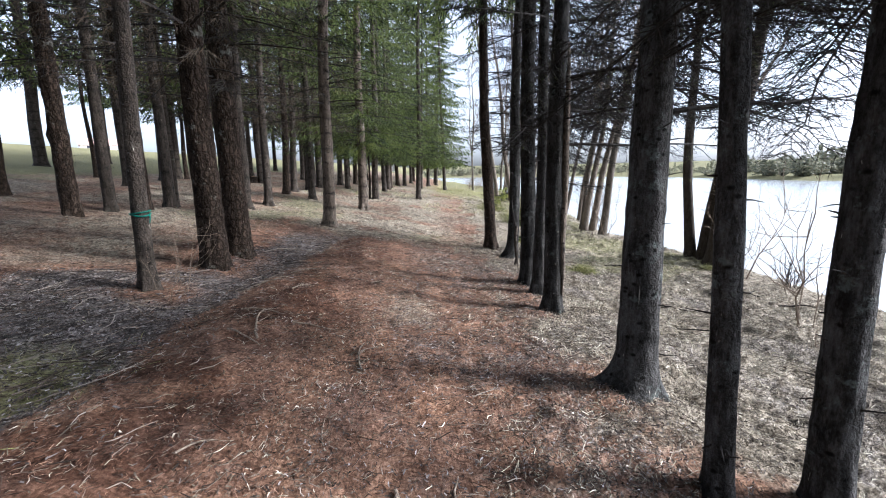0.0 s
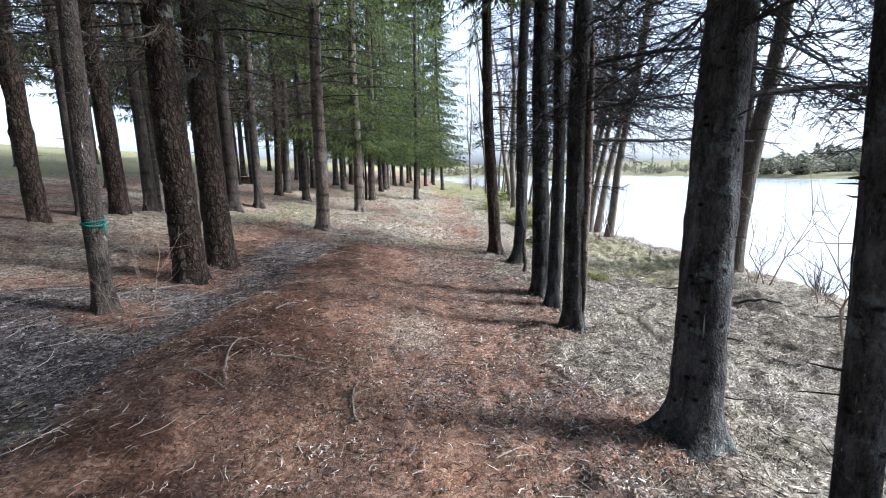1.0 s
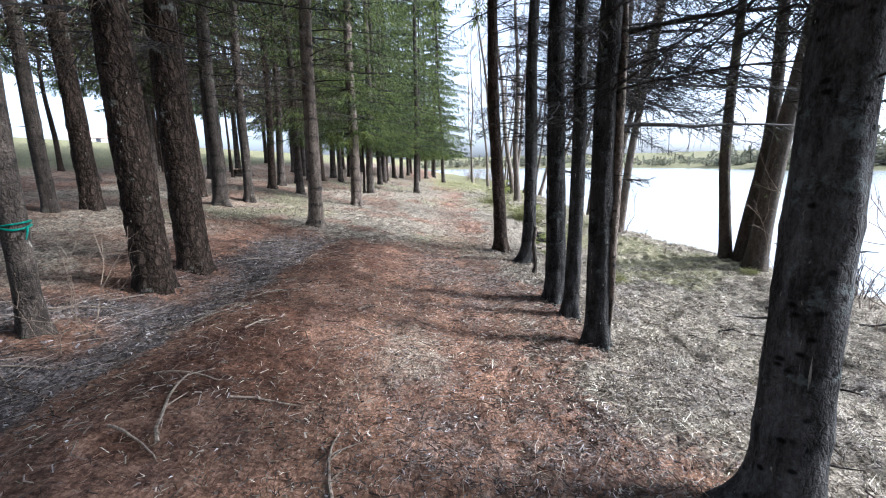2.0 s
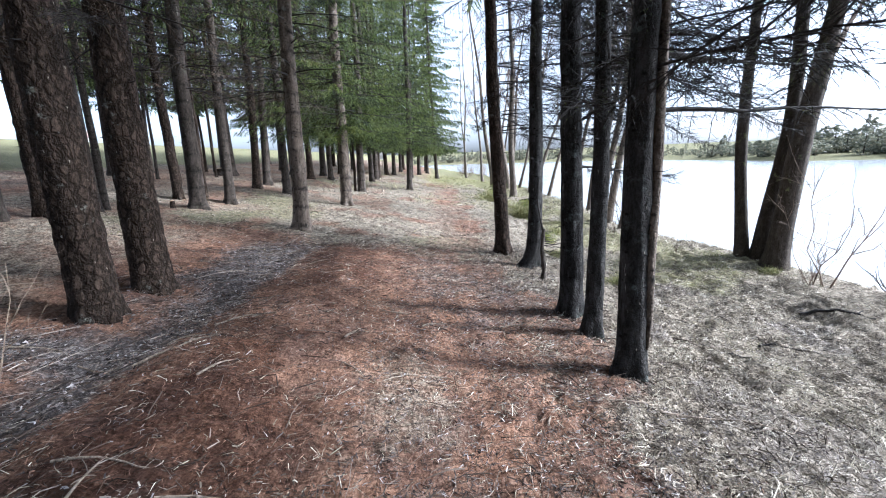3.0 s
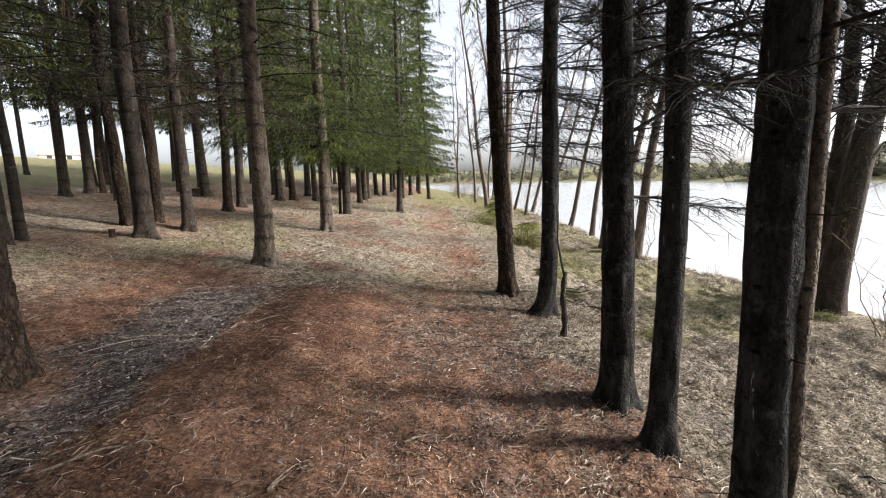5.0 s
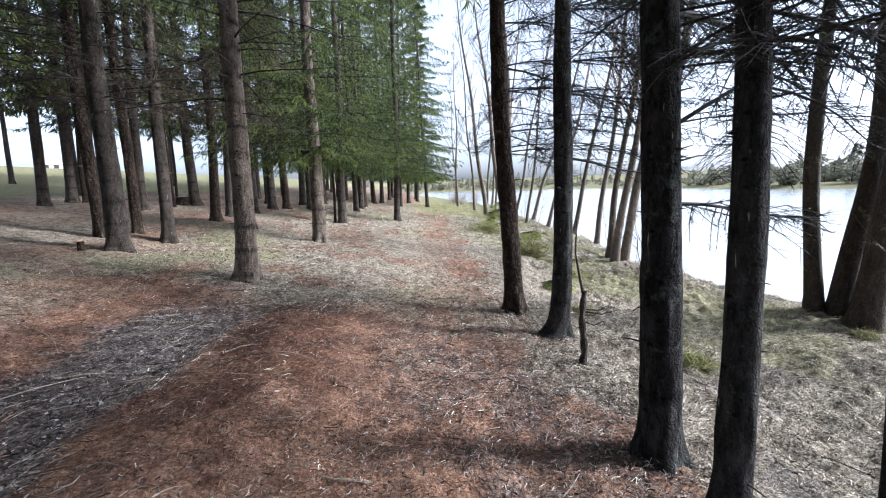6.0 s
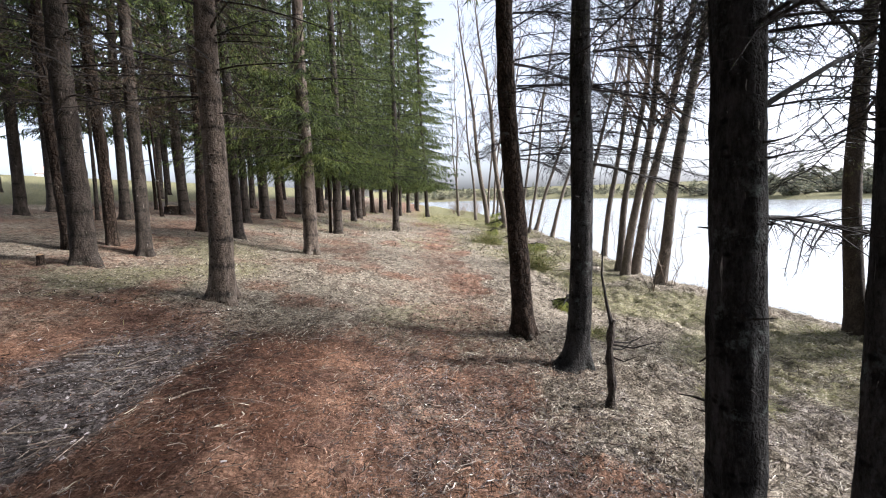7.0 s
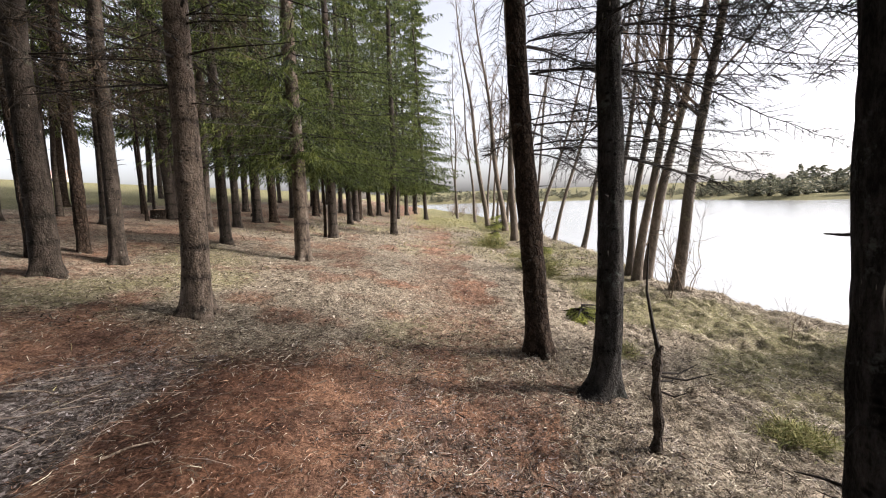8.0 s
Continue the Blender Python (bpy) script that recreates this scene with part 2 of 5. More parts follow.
def part(name, me, parent, label="", m=None, kind=""):
    ob = new(name, me)
    ob.parent = parent
    if m is not None:
        ob.matrix_basis = m
    return tagged(ob, label, kind=kind)


# ---- ground and lake ----
PROFILE_X = (-400, -120, -60, -25, -12, -6.4, -5, -2.8, -1.5, -0.5, 0.2, 1.3, 2.4, 3.7, 5.0)
PROFILE_Z = (14.0, 10.0, 6.2, 2.9, 1.55, 1.0, 0.8, 0.46, 0.31, 0.12, -0.01, -0.07, -0.25, -0.5, -0.55)
LAKE_Z = -1.1


def shore(y):
    """x of the near waterline."""
    x = 6.55 + 0.45 * np.sin(y * 0.55 + 2.6) * np.exp(-((y - 10) / 9) ** 2) + 0.9 * np.exp(-((y - 4) / 5) ** 2)
    return x - 26 / (1 + np.exp(-(y - 72) / 5))


def far_shore(az):
    return np.interp(az, np.radians((-40, 0, 20, 40, 55, 100, 160)), (150, 142, 130, 88, 95, 120, 120))


def height(x, y):
    x, y = np.asarray(x, float), np.asarray(y, float)
    p = sum(np.interp(x + d, PROFILE_X, PROFILE_Z) for d in (-0.5, -0.2, 0.2, 0.5)) / 4
    p = p + np.clip(5 - y, -4, 6) * 0.035 * np.clip(1 - (abs(x) - 3) / 6, 0, 1)
    e = x - shore(y)
    bank = LAKE_Z - 0.75 * np.maximum(e, -0.9) - 0.1 * np.maximum(e + 0.4, 0) ** 2
    bank = np.maximum(bank, -4.0)
    z = np.where(e > -3, np.minimum(p, np.where(e > -0.9, bank, 9)), p)
    r, az = np.hypot(x, y), np.arctan2(x, y)
    over = r - far_shore(az)
    rise = LAKE_Z + np.clip(over, -30, 4) * 0.12 + np.clip(over - 4, 0, 150) * 0.03
    return np.where((e > 0), np.maximum(z, rise), np.where(r > 300, p, z))


TABLE = np.random.default_rng(3).random((64, 64))


def patches(x, y, f, shift=0.0):
    """Smooth random patches, 0 to 1."""
    u, v = np.asarray(x, float) * f + shift, np.asarray(y, float) * f + 1.7 * shift
    i, j = np.floor(u).astype(int), np.floor(v).astype(int)
    a, c = u - i, v - j
    a, c = a * a * (3 - 2 * a), c * c * (3 - 2 * c)
    t = lambda p, q: TABLE[p % 64, q % 64]
    return (t(i, j) * (1 - a) + t(i + 1, j) * a) * (1 - c) + (t(i, j + 1) * (1 - a) + t(i + 1, j + 1) * a) * c


def smooth(a, b, v):
    v = np.clip((v - a) / (b - a), 0, 1)
    return v * v * (3 - 2 * v)


# x, y, half widths and depth of the hollows in the bank
HOLLOWS = ((2.05, 7.9, 0.35, 0.16, 0.11), (2.25, 4.95, 0.16, 0.3, 0.1), (2.5, 4.5, 0.3, 0.15, 0.11), (1.88, 3.05, 0.16, 0.22, 0.09), (2.35, 5.9, 0.15, 0.35, 0.06))


def relief(x, y):
    """Small unevenness of the floor, the raised path edge and the hollow beside it."""
    near = smooth(9.5, 7.5, y) * smooth(-3, 0, y)
    out = near * (0.095 * np.exp(-((x + 1.55) / 0.42) ** 2) - 0.055 * np.exp(-((x + 2.4) / 0.35) ** 2))
    out = out + 0.10 * (patches(x, y, 0.6) - 0.5) + 0.05 * (patches(x, y, 1.7, 5) - 0.5) + 0.035 * (patches(x, y, 5, 9) - 0.5)
    bank = smooth(1.6, 2.4, x) * smooth(7, 6, x)
    for hx, hy, wx, wy, deep in HOLLOWS:
        out = out - deep * np.exp(-((x - hx) / wx) ** 2 - ((y - hy) / wy) ** 2)
    out = out + smooth(14, 11, y) * 0.022 * (patches(x, y, 11, 29) - 0.5)
    return out + bank * (0.055 * (patches(x, y, 12, 37) - 0.5) + 0.12 * (patches(x, y, 0.9, 3) - 0.5) + 0.06 * (patches(x, y, 2.6, 7) - 0.5) + 0.07 * (patches(x, y, 7.5, 19) - 0.5))


ROW_X, ROW_Y = (1.86, 1.43, 1.48, 1.36, 1.32, 1.3, 1.42, 1.09), (1.72, 1.83, 2.82, 4.87, 5.6, 6.2, 8.64, 9.55)


def cover(x, y):
    """Shares of straw, grey litter and turf on the floor; the rest is needle litter."""
    n = patches(x, y, 1.1, 2) - 0.5
    n2 = patches(x, y, 2.7, 4) - 0.5
    straw = smooth(0.8, 1.45, x + 0.9 * n + 0.4 * n2)
    for tx, ty in zip(ROW_X, ROW_Y):
        straw = straw * (1 - 0.85 * np.exp(-((x - tx + 0.25) ** 2 + (y - ty) ** 2) / 0.16))
    strip = 0.75 * np.exp(-((x + 0.35 - 0.1 * n) / 0.38) ** 2) * smooth(0.35, 0.6, patches(x, y, 0.8, 8))
    strip = strip + 0.35 * np.exp(-((x - 0.75) / 0.35) ** 2) * smooth(0.3, 0.55, patches(x, y, 1.3, 6))
    meadow = smooth(7.6, 9.6, y + 1.6 * n) * smooth(-7.5, -4.5, x + n) * (1 - 0.42 * np.exp(-((x - 0.4 - 0.8 * n) / 1.0) ** 2))
    meadow = meadow * (1 - 0.6 * smooth(30, 45, y)) * (0.45 + 0.55 * smooth(0.2, 0.6, patches(x, y, 1.6, 17)))
    straw = np.maximum(straw, (0.25 + 0.5 * patches(x, y, 0.9, 27)) * smooth(-3.0, -4.2, x + n))
    meadow = meadow * (1 - 0.9 * np.exp(-((x + 3.6) / 0.9) ** 2 - ((y - 8.9) / 0.7) ** 2))
    straw = np.clip(np.maximum(np.maximum(straw, (0.12 + 0.5 * strip) * smooth(9, 7, y)), 0.85 * meadow), 0, 1)
    grey = smooth(9.2, 8.0, y + n) * smooth(-1.9, -2.15, x + 0.25 * n2) * smooth(-0.6, 0.2, x + 2.75 + 1.1 * smooth(5.0, 3.6, y) + 0.7 * n) * (0.75 + 0.5 * n)
    grey = np.maximum(grey, 0.35 * smooth(0.4, 0.75, patches(x, y, 1.0, 11) + 0.5 * (patches(x, y, 4.3, 31) - 0.5)) * smooth(-0.7, -0.3, x) * smooth(1.5, 1.1, x) * smooth(9, 8, y))
    for tx, ty in ((-2.89, 5.1), (-2.93, 5.85), (-2.88, 3.88)):
        grey = grey * (1 - 0.95 * np.exp(-((x - tx - 0.08) ** 2 + (y - ty) ** 2) / 0.14))
    grey = np.maximum(grey, 0.45 * smooth(0.5, 0.66, patches(x, y, 1.5, 23)) * smooth(1.2, 1.7, x) * smooth(5.2, 4.4, x) * smooth(10, 8, y))
    turf = smooth(-11.5, -14.5, x + 2.5 * n)
    turf = np.maximum(turf, smooth(22, 34, y) * smooth(-2.5, 0.5, x) * 0.8)
    turf = np.maximum(turf, 0.5 * meadow * smooth(0.35, 0.7, patches(x, y, 0.5, 13)))
    turf = np.maximum(turf, 0.6 * smooth(0.42, 0.65, patches(x, y, 0.7, 15)) * smooth(2.2, 3.2, x) * smooth(6.4, 5, x) * smooth(3.6, 5.2, y))
    turf = np.maximum(turf, 0.95 * np.exp(-((x + 2.5) / 0.5) ** 2 - ((y - 2.15) / 0.5) ** 2))
    return straw, np.clip(grey, 0, 1), np.clip(turf, 0, 1)


def damp(x, y):
    """Dark moist stains, mostly along the left rut."""
    rut = np.exp(-((x + 1.35 + 0.2 * np.sin(y * 0.9)) / 0.4) ** 2)
    return np.clip(smooth(0.43, 0.64, 0.7 * patches(x, y, 1.15, 21) + 0.3 * patches(x, y, 4.1, 71)) * (0.3 + 0.9 * rut), 0, 1) * smooth(0.9, 0.4, x) * smooth(10, 8, y)


def ground_z(x, y):
    return float(height(x, y) + relief(x, y))


def steps(*stretches):
    out = [np.arange(a, b, s) for a, b, s in stretches]
    return np.concatenate(out + [[stretches[-1][1]]])


def make_ground():
    xs = steps((-1500, -300, 120), (-300, -60, 24), (-60, -14, 2), (-14, -6, 0.25), (-6, -4, 0.08), (-4, 5.5, 0.05), (5.5, 8, 0.08), (8, 20, 1), (20, 140, 8), (140, 300, 40), (300, 1500, 120))
    ys = steps((-1500, -300, 120), (-300, -60, 30), (-60, -4, 4), (-4, -1, 0.4), (-1, 0.5, 0.1), (0.5, 10, 0.05), (10, 15, 0.08), (15, 32, 0.3), (32, 90, 1.5), (90, 200, 6), (200, 400, 25), (400, 1500, 110))
    X, Y = np.meshgrid(xs, ys)
    near = np.hypot(X, Y) < 70
    Z = height(X, Y) + relief(X, Y) * near
    Z += np.where((X > -6) & (X < 8) & (Y > -1) & (Y < 15), np.where(X > 0.4, 0.013, 0.008), 0) * np.random.default_rng(5).standard_normal(X.shape)
    n, w = len(ys), len(xs)
    verts = np.stack([X, Y, Z], -1).reshape(-1, 3)
    i = (np.arange(n - 1)[:, None] * w + np.arange(w - 1)).ravel()
    faces = np.stack([i, i + 1, i + w + 1, i + w], 1)
    me = mesh_of("ground", verts.tolist(), faces.tolist(), SOIL, True)
    at = me.attributes.new("cover", "FLOAT_COLOR", "POINT")
    s, g, t = cover(X, Y)
    far = (np.hypot(X, Y) > 75) & (X > shore(Y))
    s, t = np.where(far, 0.2, s), np.where(far, 0.9, t)
    at.data.foreach_set("color", np.stack([s, g, t, damp(X, Y)], -1).astype(np.float32).ravel())
    tagged(new("ground", me), "needle-strewn forest floor with pale dry grass banks", "ground", kind="structure")


make_ground()
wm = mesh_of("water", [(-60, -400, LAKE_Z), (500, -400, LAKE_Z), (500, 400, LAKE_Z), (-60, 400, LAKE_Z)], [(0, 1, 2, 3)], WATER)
tagged(new("lake", wm), "bright still lake, its white sky reflection partly put into the colour", "water", kind="structure")


# ---- trees ----
def tube(path, radii, sides, shape=None):
    """Rings along a path: verts and faces."""
    path = np.asarray(path, float)
    tang = np.gradient(path, axis=0)
    tang /= np.linalg.norm(tang, axis=1)[:, None] + 1e-9
    ref = np.where(abs(tang[:, 2:3]) > 0.8, np.array([[1.0, 0, 0]]), np.array([[0, 0, 1.0]]))
    u = np.cross(tang, ref)
    u /= np.linalg.norm(u, axis=1)[:, None] + 1e-9
    v = np.cross(tang, u)
    a = np.arange(sides) * 2 * math.pi / sides
    r = np.asarray(radii, float)[:, None] * (np.ones(sides) if shape is None else shape)
    verts = path[:, None] + r[..., None] * (np.cos(a)[None, :, None] * u[:, None] + np.sin(a)[None, :, None] * v[:, None])
    n = len(path)
    i, j = np.meshgrid(np.arange(n - 1), np.arange(sides), indexing="ij")
    k = (j + 1) % sides
    faces = np.stack([i * sides + j, i * sides + k, (i + 1) * sides + k, (i + 1) * sides + j], -1).reshape(-1, 4)
    return verts.reshape(-1, 3), faces


class Bag:
    """Collects verts and faces of many pieces for one mesh."""
    def __init__(self):
        self.v, self.f, self.n = [], [], 0

    def add(self, verts, faces):
        verts = np.asarray(verts, float)
        self.v.append(verts)
        self.f += (np.asarray(faces) + self.n).tolist()
        self.n += len(verts)

    def mesh(self, name, mat, smooth=False):
        return mesh_of(name, np.concatenate(self.v).tolist(), self.f, mat, smooth)


def spikes(bag, start, end, radius):
    """Thin three-sided cones, all at once."""
    start, end = np.asarray(start, float), np.asarray(end, float)
    way = end - start
    way /= np.linalg.norm(way, axis=1)[:, None] + 1e-9
    u = np.cross(way, np.array([0.31, 0.52, 0.8]))
    u /= np.linalg.norm(u, axis=1)[:, None] + 1e-9
    v = np.cross(way, u)
    r = np.asarray(radius, float).reshape(-1, 1) * np.ones((len(start), 1))
    ring = [start + r * (math.cos(a) * u + math.sin(a) * v) for a in (0, 2.094, 4.189)]
    verts = np.stack(ring + [end], 1).reshape(-1, 3)
    i = np.arange(len(start))[:, None] * 4
    faces = np.concatenate([i + np.array([[0, 1, 3]]), i + np.array([[1, 2, 3]]), i + np.array([[2, 0, 3]])])
    bag.add(verts, faces)


def lattice(rng, rows, cols, kr, kc):
    """Smooth random relief on a ring grid, closed round the columns."""
    a = rng.standard_normal((max(rows // kr, 2) + 1, max(cols // kc, 3)))
    a = np.concatenate([a, a[:, :1]], 1)
    ri, ci = np.linspace(0, a.shape[0] - 1.001, rows), np.linspace(0, a.shape[1] - 1, cols + 1)[:-1]
    r0, c0 = ri.astype(int), ci.astype(int)
    fr, fc = (ri - r0)[:, None], (ci - c0)[None]
    return (a[r0][:, c0] * (1 - fr) + a[r0 + 1][:, c0] * fr) * (1 - fc) + (a[r0][:, c0 + 1] * (1 - fr) + a[r0 + 1][:, c0 + 1] * fr) * fc


def trunk_mesh(rng, d, tall, mat, fine=False, flare=0.45, rough=0.03, root=None, toe=0.5):
    """A tapering trunk with a root flare, bark plates and whorl rings."""
    if fine:
        z = np.concatenate([np.arange(-0.3, 5.0, 0.07), np.arange(5.0, tall, 0.5)])
        sides = 36
    else:
        z = np.concatenate([[-0.3, -0.05, 0.03, 0.1, 0.2, 0.35], np.arange(0.6, tall, 0.4)])
        sides = 14
    zc = np.maximum(z, 0)
    r = d / 2 * np.clip(1 - z / tall * 0.92, 0.02, 1) * (1 + flare * np.exp(-zc / 0.11) + 0.18 * flare * np.exp(-zc / 0.5))
    a = np.arange(sides) * 2 * math.pi / sides
    lobes = 1 + 0.28 * np.exp(-zc / 0.12)[:, None] * np.cos(a * 4 + rng.random() * 6 + 0.6 * np.sin(a * 2 + rng.random() * 6))[None]
    if root is not None:
        lobes = lobes + toe * np.exp(-zc / 0.13)[:, None] * np.clip(np.cos(a - root), 0, 1)[None] ** 3
    shape = lobes * (1 + rough * lattice(rng, len(z), sides, 1 if not fine else 3, 2) + 0.6 * rough * lattice(rng, len(z), sides, 6, 6))
    if fine:
        shape = shape * (1 + 0.035 * np.exp(-((z % 0.31 - 0.15) / 0.025) ** 2)[:, None] * (0.5 + rng.random(sides))[None])
    w1, w2 = rng.random(2) * 6
    sway = 0.012 * np.clip(z, 0, 3)
    path = np.stack([sway * np.sin(z * 0.9 + w1), sway * np.sin(z * 0.7 + w2), z], 1)
    # rings are laid flat so that the lobes keep their headings
    verts = np.stack([path[:, 0:1] + r[:, None] * shape * np.cos(a), path[:, 1:2] + r[:, None] * shape * np.sin(a), z[:, None] * np.ones(sides)], -1).reshape(-1, 3)
    n = len(z)
    i, j = np.meshgrid(np.arange(n - 1), np.arange(sides), indexing="ij")
    k = (j + 1) % sides
    faces = np.stack([i * sides + j, i * sides + k, (i + 1) * sides + k, (i + 1) * sides + j], -1).reshape(-1, 4)
    return mesh_of("trunk", verts.tolist(), faces.tolist(), mat, True)


def plated_trunk_mesh(rng, d, tall, mat):
    """A stout trunk whose thick bark is broken into long raised plates."""
    z = np.concatenate([np.arange(-0.3, 4.6, 0.035), np.arange(4.6, tall, 0.5)])
    sides = 64
    a = np.arange(sides) * 2 * math.pi / sides
    zc = np.maximum(z, 0)
    r = d / 2 * np.clip(1 - z / tall * 0.92, 0.02, 1) * (1 + 0.16 * np.exp(-zc / 0.14) + 0.05 * np.exp(-zc / 0.5))
    u, w = np.meshgrid(a * d / 2, z)
    su, sw = rng.uniform(0, math.pi * d, 900), rng.uniform(-0.4, 5.0, 900)
    near = np.full((2, *u.shape), 9.0)
    for pu, pw in zip(su, sw):
        du = np.abs(u - pu)
        du = np.minimum(du, math.pi * d - du)
        dist = np.hypot(du, (w - pw) * 0.42)
        near[1] = np.minimum(near[1], np.maximum(dist, near[0]))
        near[0] = np.minimum(near[0], dist)
    gap = near[1] - near[0]
    shape = 1 + 0.07 * smooth(0.0, 0.016, gap) - 0.05 + 0.03 * lattice(rng, len(z), sides, 4, 4) + 0.02 * lattice(rng, len(z), sides, 12, 10)
    shape = shape + 0.12 * np.exp(-zc / 0.12)[:, None] * np.cos(a * 5 + rng.random() * 6)[None]
    path = 0.012 * np.clip(z, 0, 3) * np.sin(z * 0.8 + rng.random() * 6)
    verts = np.stack([path[:, None] + r[:, None] * shape * np.cos(a), r[:, None] * shape * np.sin(a), z[:, None] * np.ones(sides)], -1).reshape(-1, 3)
    i, j = np.meshgrid(np.arange(len(z) - 1), np.arange(sides), indexing="ij")
    k = (j + 1) % sides
    faces = np.stack([i * sides + j, i * sides + k, (i + 1) * sides + k, (i + 1) * sides + j], -1).reshape(-1, 4)
    return mesh_of("trunk", verts.tolist(), faces.tolist(), mat, True)


def stub_mesh(rng, d, low, high, per_whorl, longest, mat, gap=0.31):
    """Broken dead stubs in whorls round a trunk."""
    bag = Bag()
    for z in np.arange(low, high, gap):
        for _ in range(rng.integers(1, per_whorl + 1)):
            a = rng.random() * 2 * math.pi
            zz = z + rng.normal() * 0.05
            ln = longest * (0.15 + rng.random() ** 2)
            o = np.array([math.cos(a), math.sin(a), 0])
            p = np.array([0, 0, zz]) + o * d * 0.42
            tip = p + o * (ln + d * 0.1) + np.array([0, 0, rng.normal() * 0.25 * ln + 0.1 * ln])
            mid = (p + tip) / 2 + rng.normal(size=3) * 0.06 * ln
            rr = 0.0024 + 0.003 * rng.random()
            bag.add(*tube([p, mid, tip], [rr * 1.5, rr, rr * 0.45], 5))
    return bag.mesh("dead_stubs", mat)


def limb(rng, ln, rise, sag, thick):
    """The line of a branch along +x."""
    t = np.linspace(0, 1, 9)
    wob = np.cumsum(rng.normal(size=(9, 2)) * 0.028 * ln, axis=0)
    path = np.stack([ln * t, wob[:, 0] * t, ln * (rise * t - sag * t ** 2 + 0.6 * sag * t ** 3) + wob[:, 1] * 0.5 * t], 1)
    return t, path, thick * (1 - 0.85 * t)


def dead_branch_mesh(rng, ln=2.2, rise=0.12, sag=0.35, thick=0.02, twigs=44, spread=0.6, needles=0.0):
    """A bare spruce branch: stem, side twigs in a drooping fan, and fine twiglets."""
    bag = Bag()
    t, path, rad = limb(rng, ln, rise, sag, thick)
    bag.add(*tube(path, rad, 6))
    s0, s1, r1, leaf = [], [], [], []
    for k in range(twigs):
        u = 0.1 + 0.9 * (k + rng.random()) / twigs
        p = np.array([np.interp(u, t, path[:, c]) for c in range(3)])
        side = 1 if k % 2 else -1
        l2 = spread * (0.25 + 0.75 * (1 - u)) * (0.35 + 0.9 * rng.random())
        way = np.array([0.62, side * 0.75, -0.1 + 0.25 * rng.normal()])
        way /= np.linalg.norm(way)
        m = p + way * l2 * 0.5 + np.array([0, 0, -0.05 * l2])
        e = p + way * l2 + np.array([0.05 * l2, 0, -0.45 * l2 * rng.random()])
        bag.add(*tube([p, m, e], [0.0045, 0.0032, 0.0016], 3))
        n3 = int(4 + l2 * 24)
        v = rng.random(n3) * 0.9 + 0.1
        q = p + (m - p) * np.minimum(v, 0.5)[:, None] * 2 + (e - m) * (np.maximum(v, 0.5)[:, None] - 0.5) * 2
        dirs = way + rng.normal(size=(n3, 3)) * 0.55 + np.array([0.15, 0, -0.35])
        dirs /= np.linalg.norm(dirs, axis=1)[:, None]
        l3 = (0.05 + 0.13 * rng.random(n3))[:, None]
        s0.append(q), s1.append(q + dirs * l3), r1.append(np.full(n3, 0.0019))
    s0, s1 = np.concatenate(s0), np.concatenate(s1)
    spikes(bag, s0, s1, np.concatenate(r1))
    me = bag.mesh("branch", TWIG)
    if needles:
        pick = rng.random(len(s0)) < needles
        return me, needle_mesh(rng, s0[pick], s1[pick], 3, 0.017)
    return me, None


def needle_mesh(rng, start, end, each, size=0.014):
    """Single needles set round twigs."""
    u = rng.random((len(start), each, 1))
    way = (end - start)[:, None]
    way = way / (np.linalg.norm(way, axis=-1, keepdims=True) + 1e-9)
    p = start[:, None] + (end - start)[:, None] * u
    d = way * 0.6 + rng.normal(size=p.shape) * 0.6
    w = np.cross(d, rng.normal(size=p.shape))
    w = w / (np.linalg.norm(w, axis=-1, keepdims=True) + 1e-9) * 0.0011
    v = np.stack([p - w, p + w, p + d * size], 2).reshape(-1, 3)
    return mesh_of("needles", v.tolist(), np.arange(len(v)).reshape(-1, 3).tolist(), NEEDLE)


def blades(rng, start, end, width, mat):
    """Narrow pointed shoots."""
    w = np.cross(end - start, rng.standard_normal(start.shape))
    w *= width / (np.linalg.norm(w, axis=1)[:, None] + 1e-9)
    v = np.stack([start - w, start + w, end], 1).reshape(-1, 3)
    return mesh_of("needles", v.tolist(), np.arange(len(v)).reshape(-1, 3).tolist(), mat)


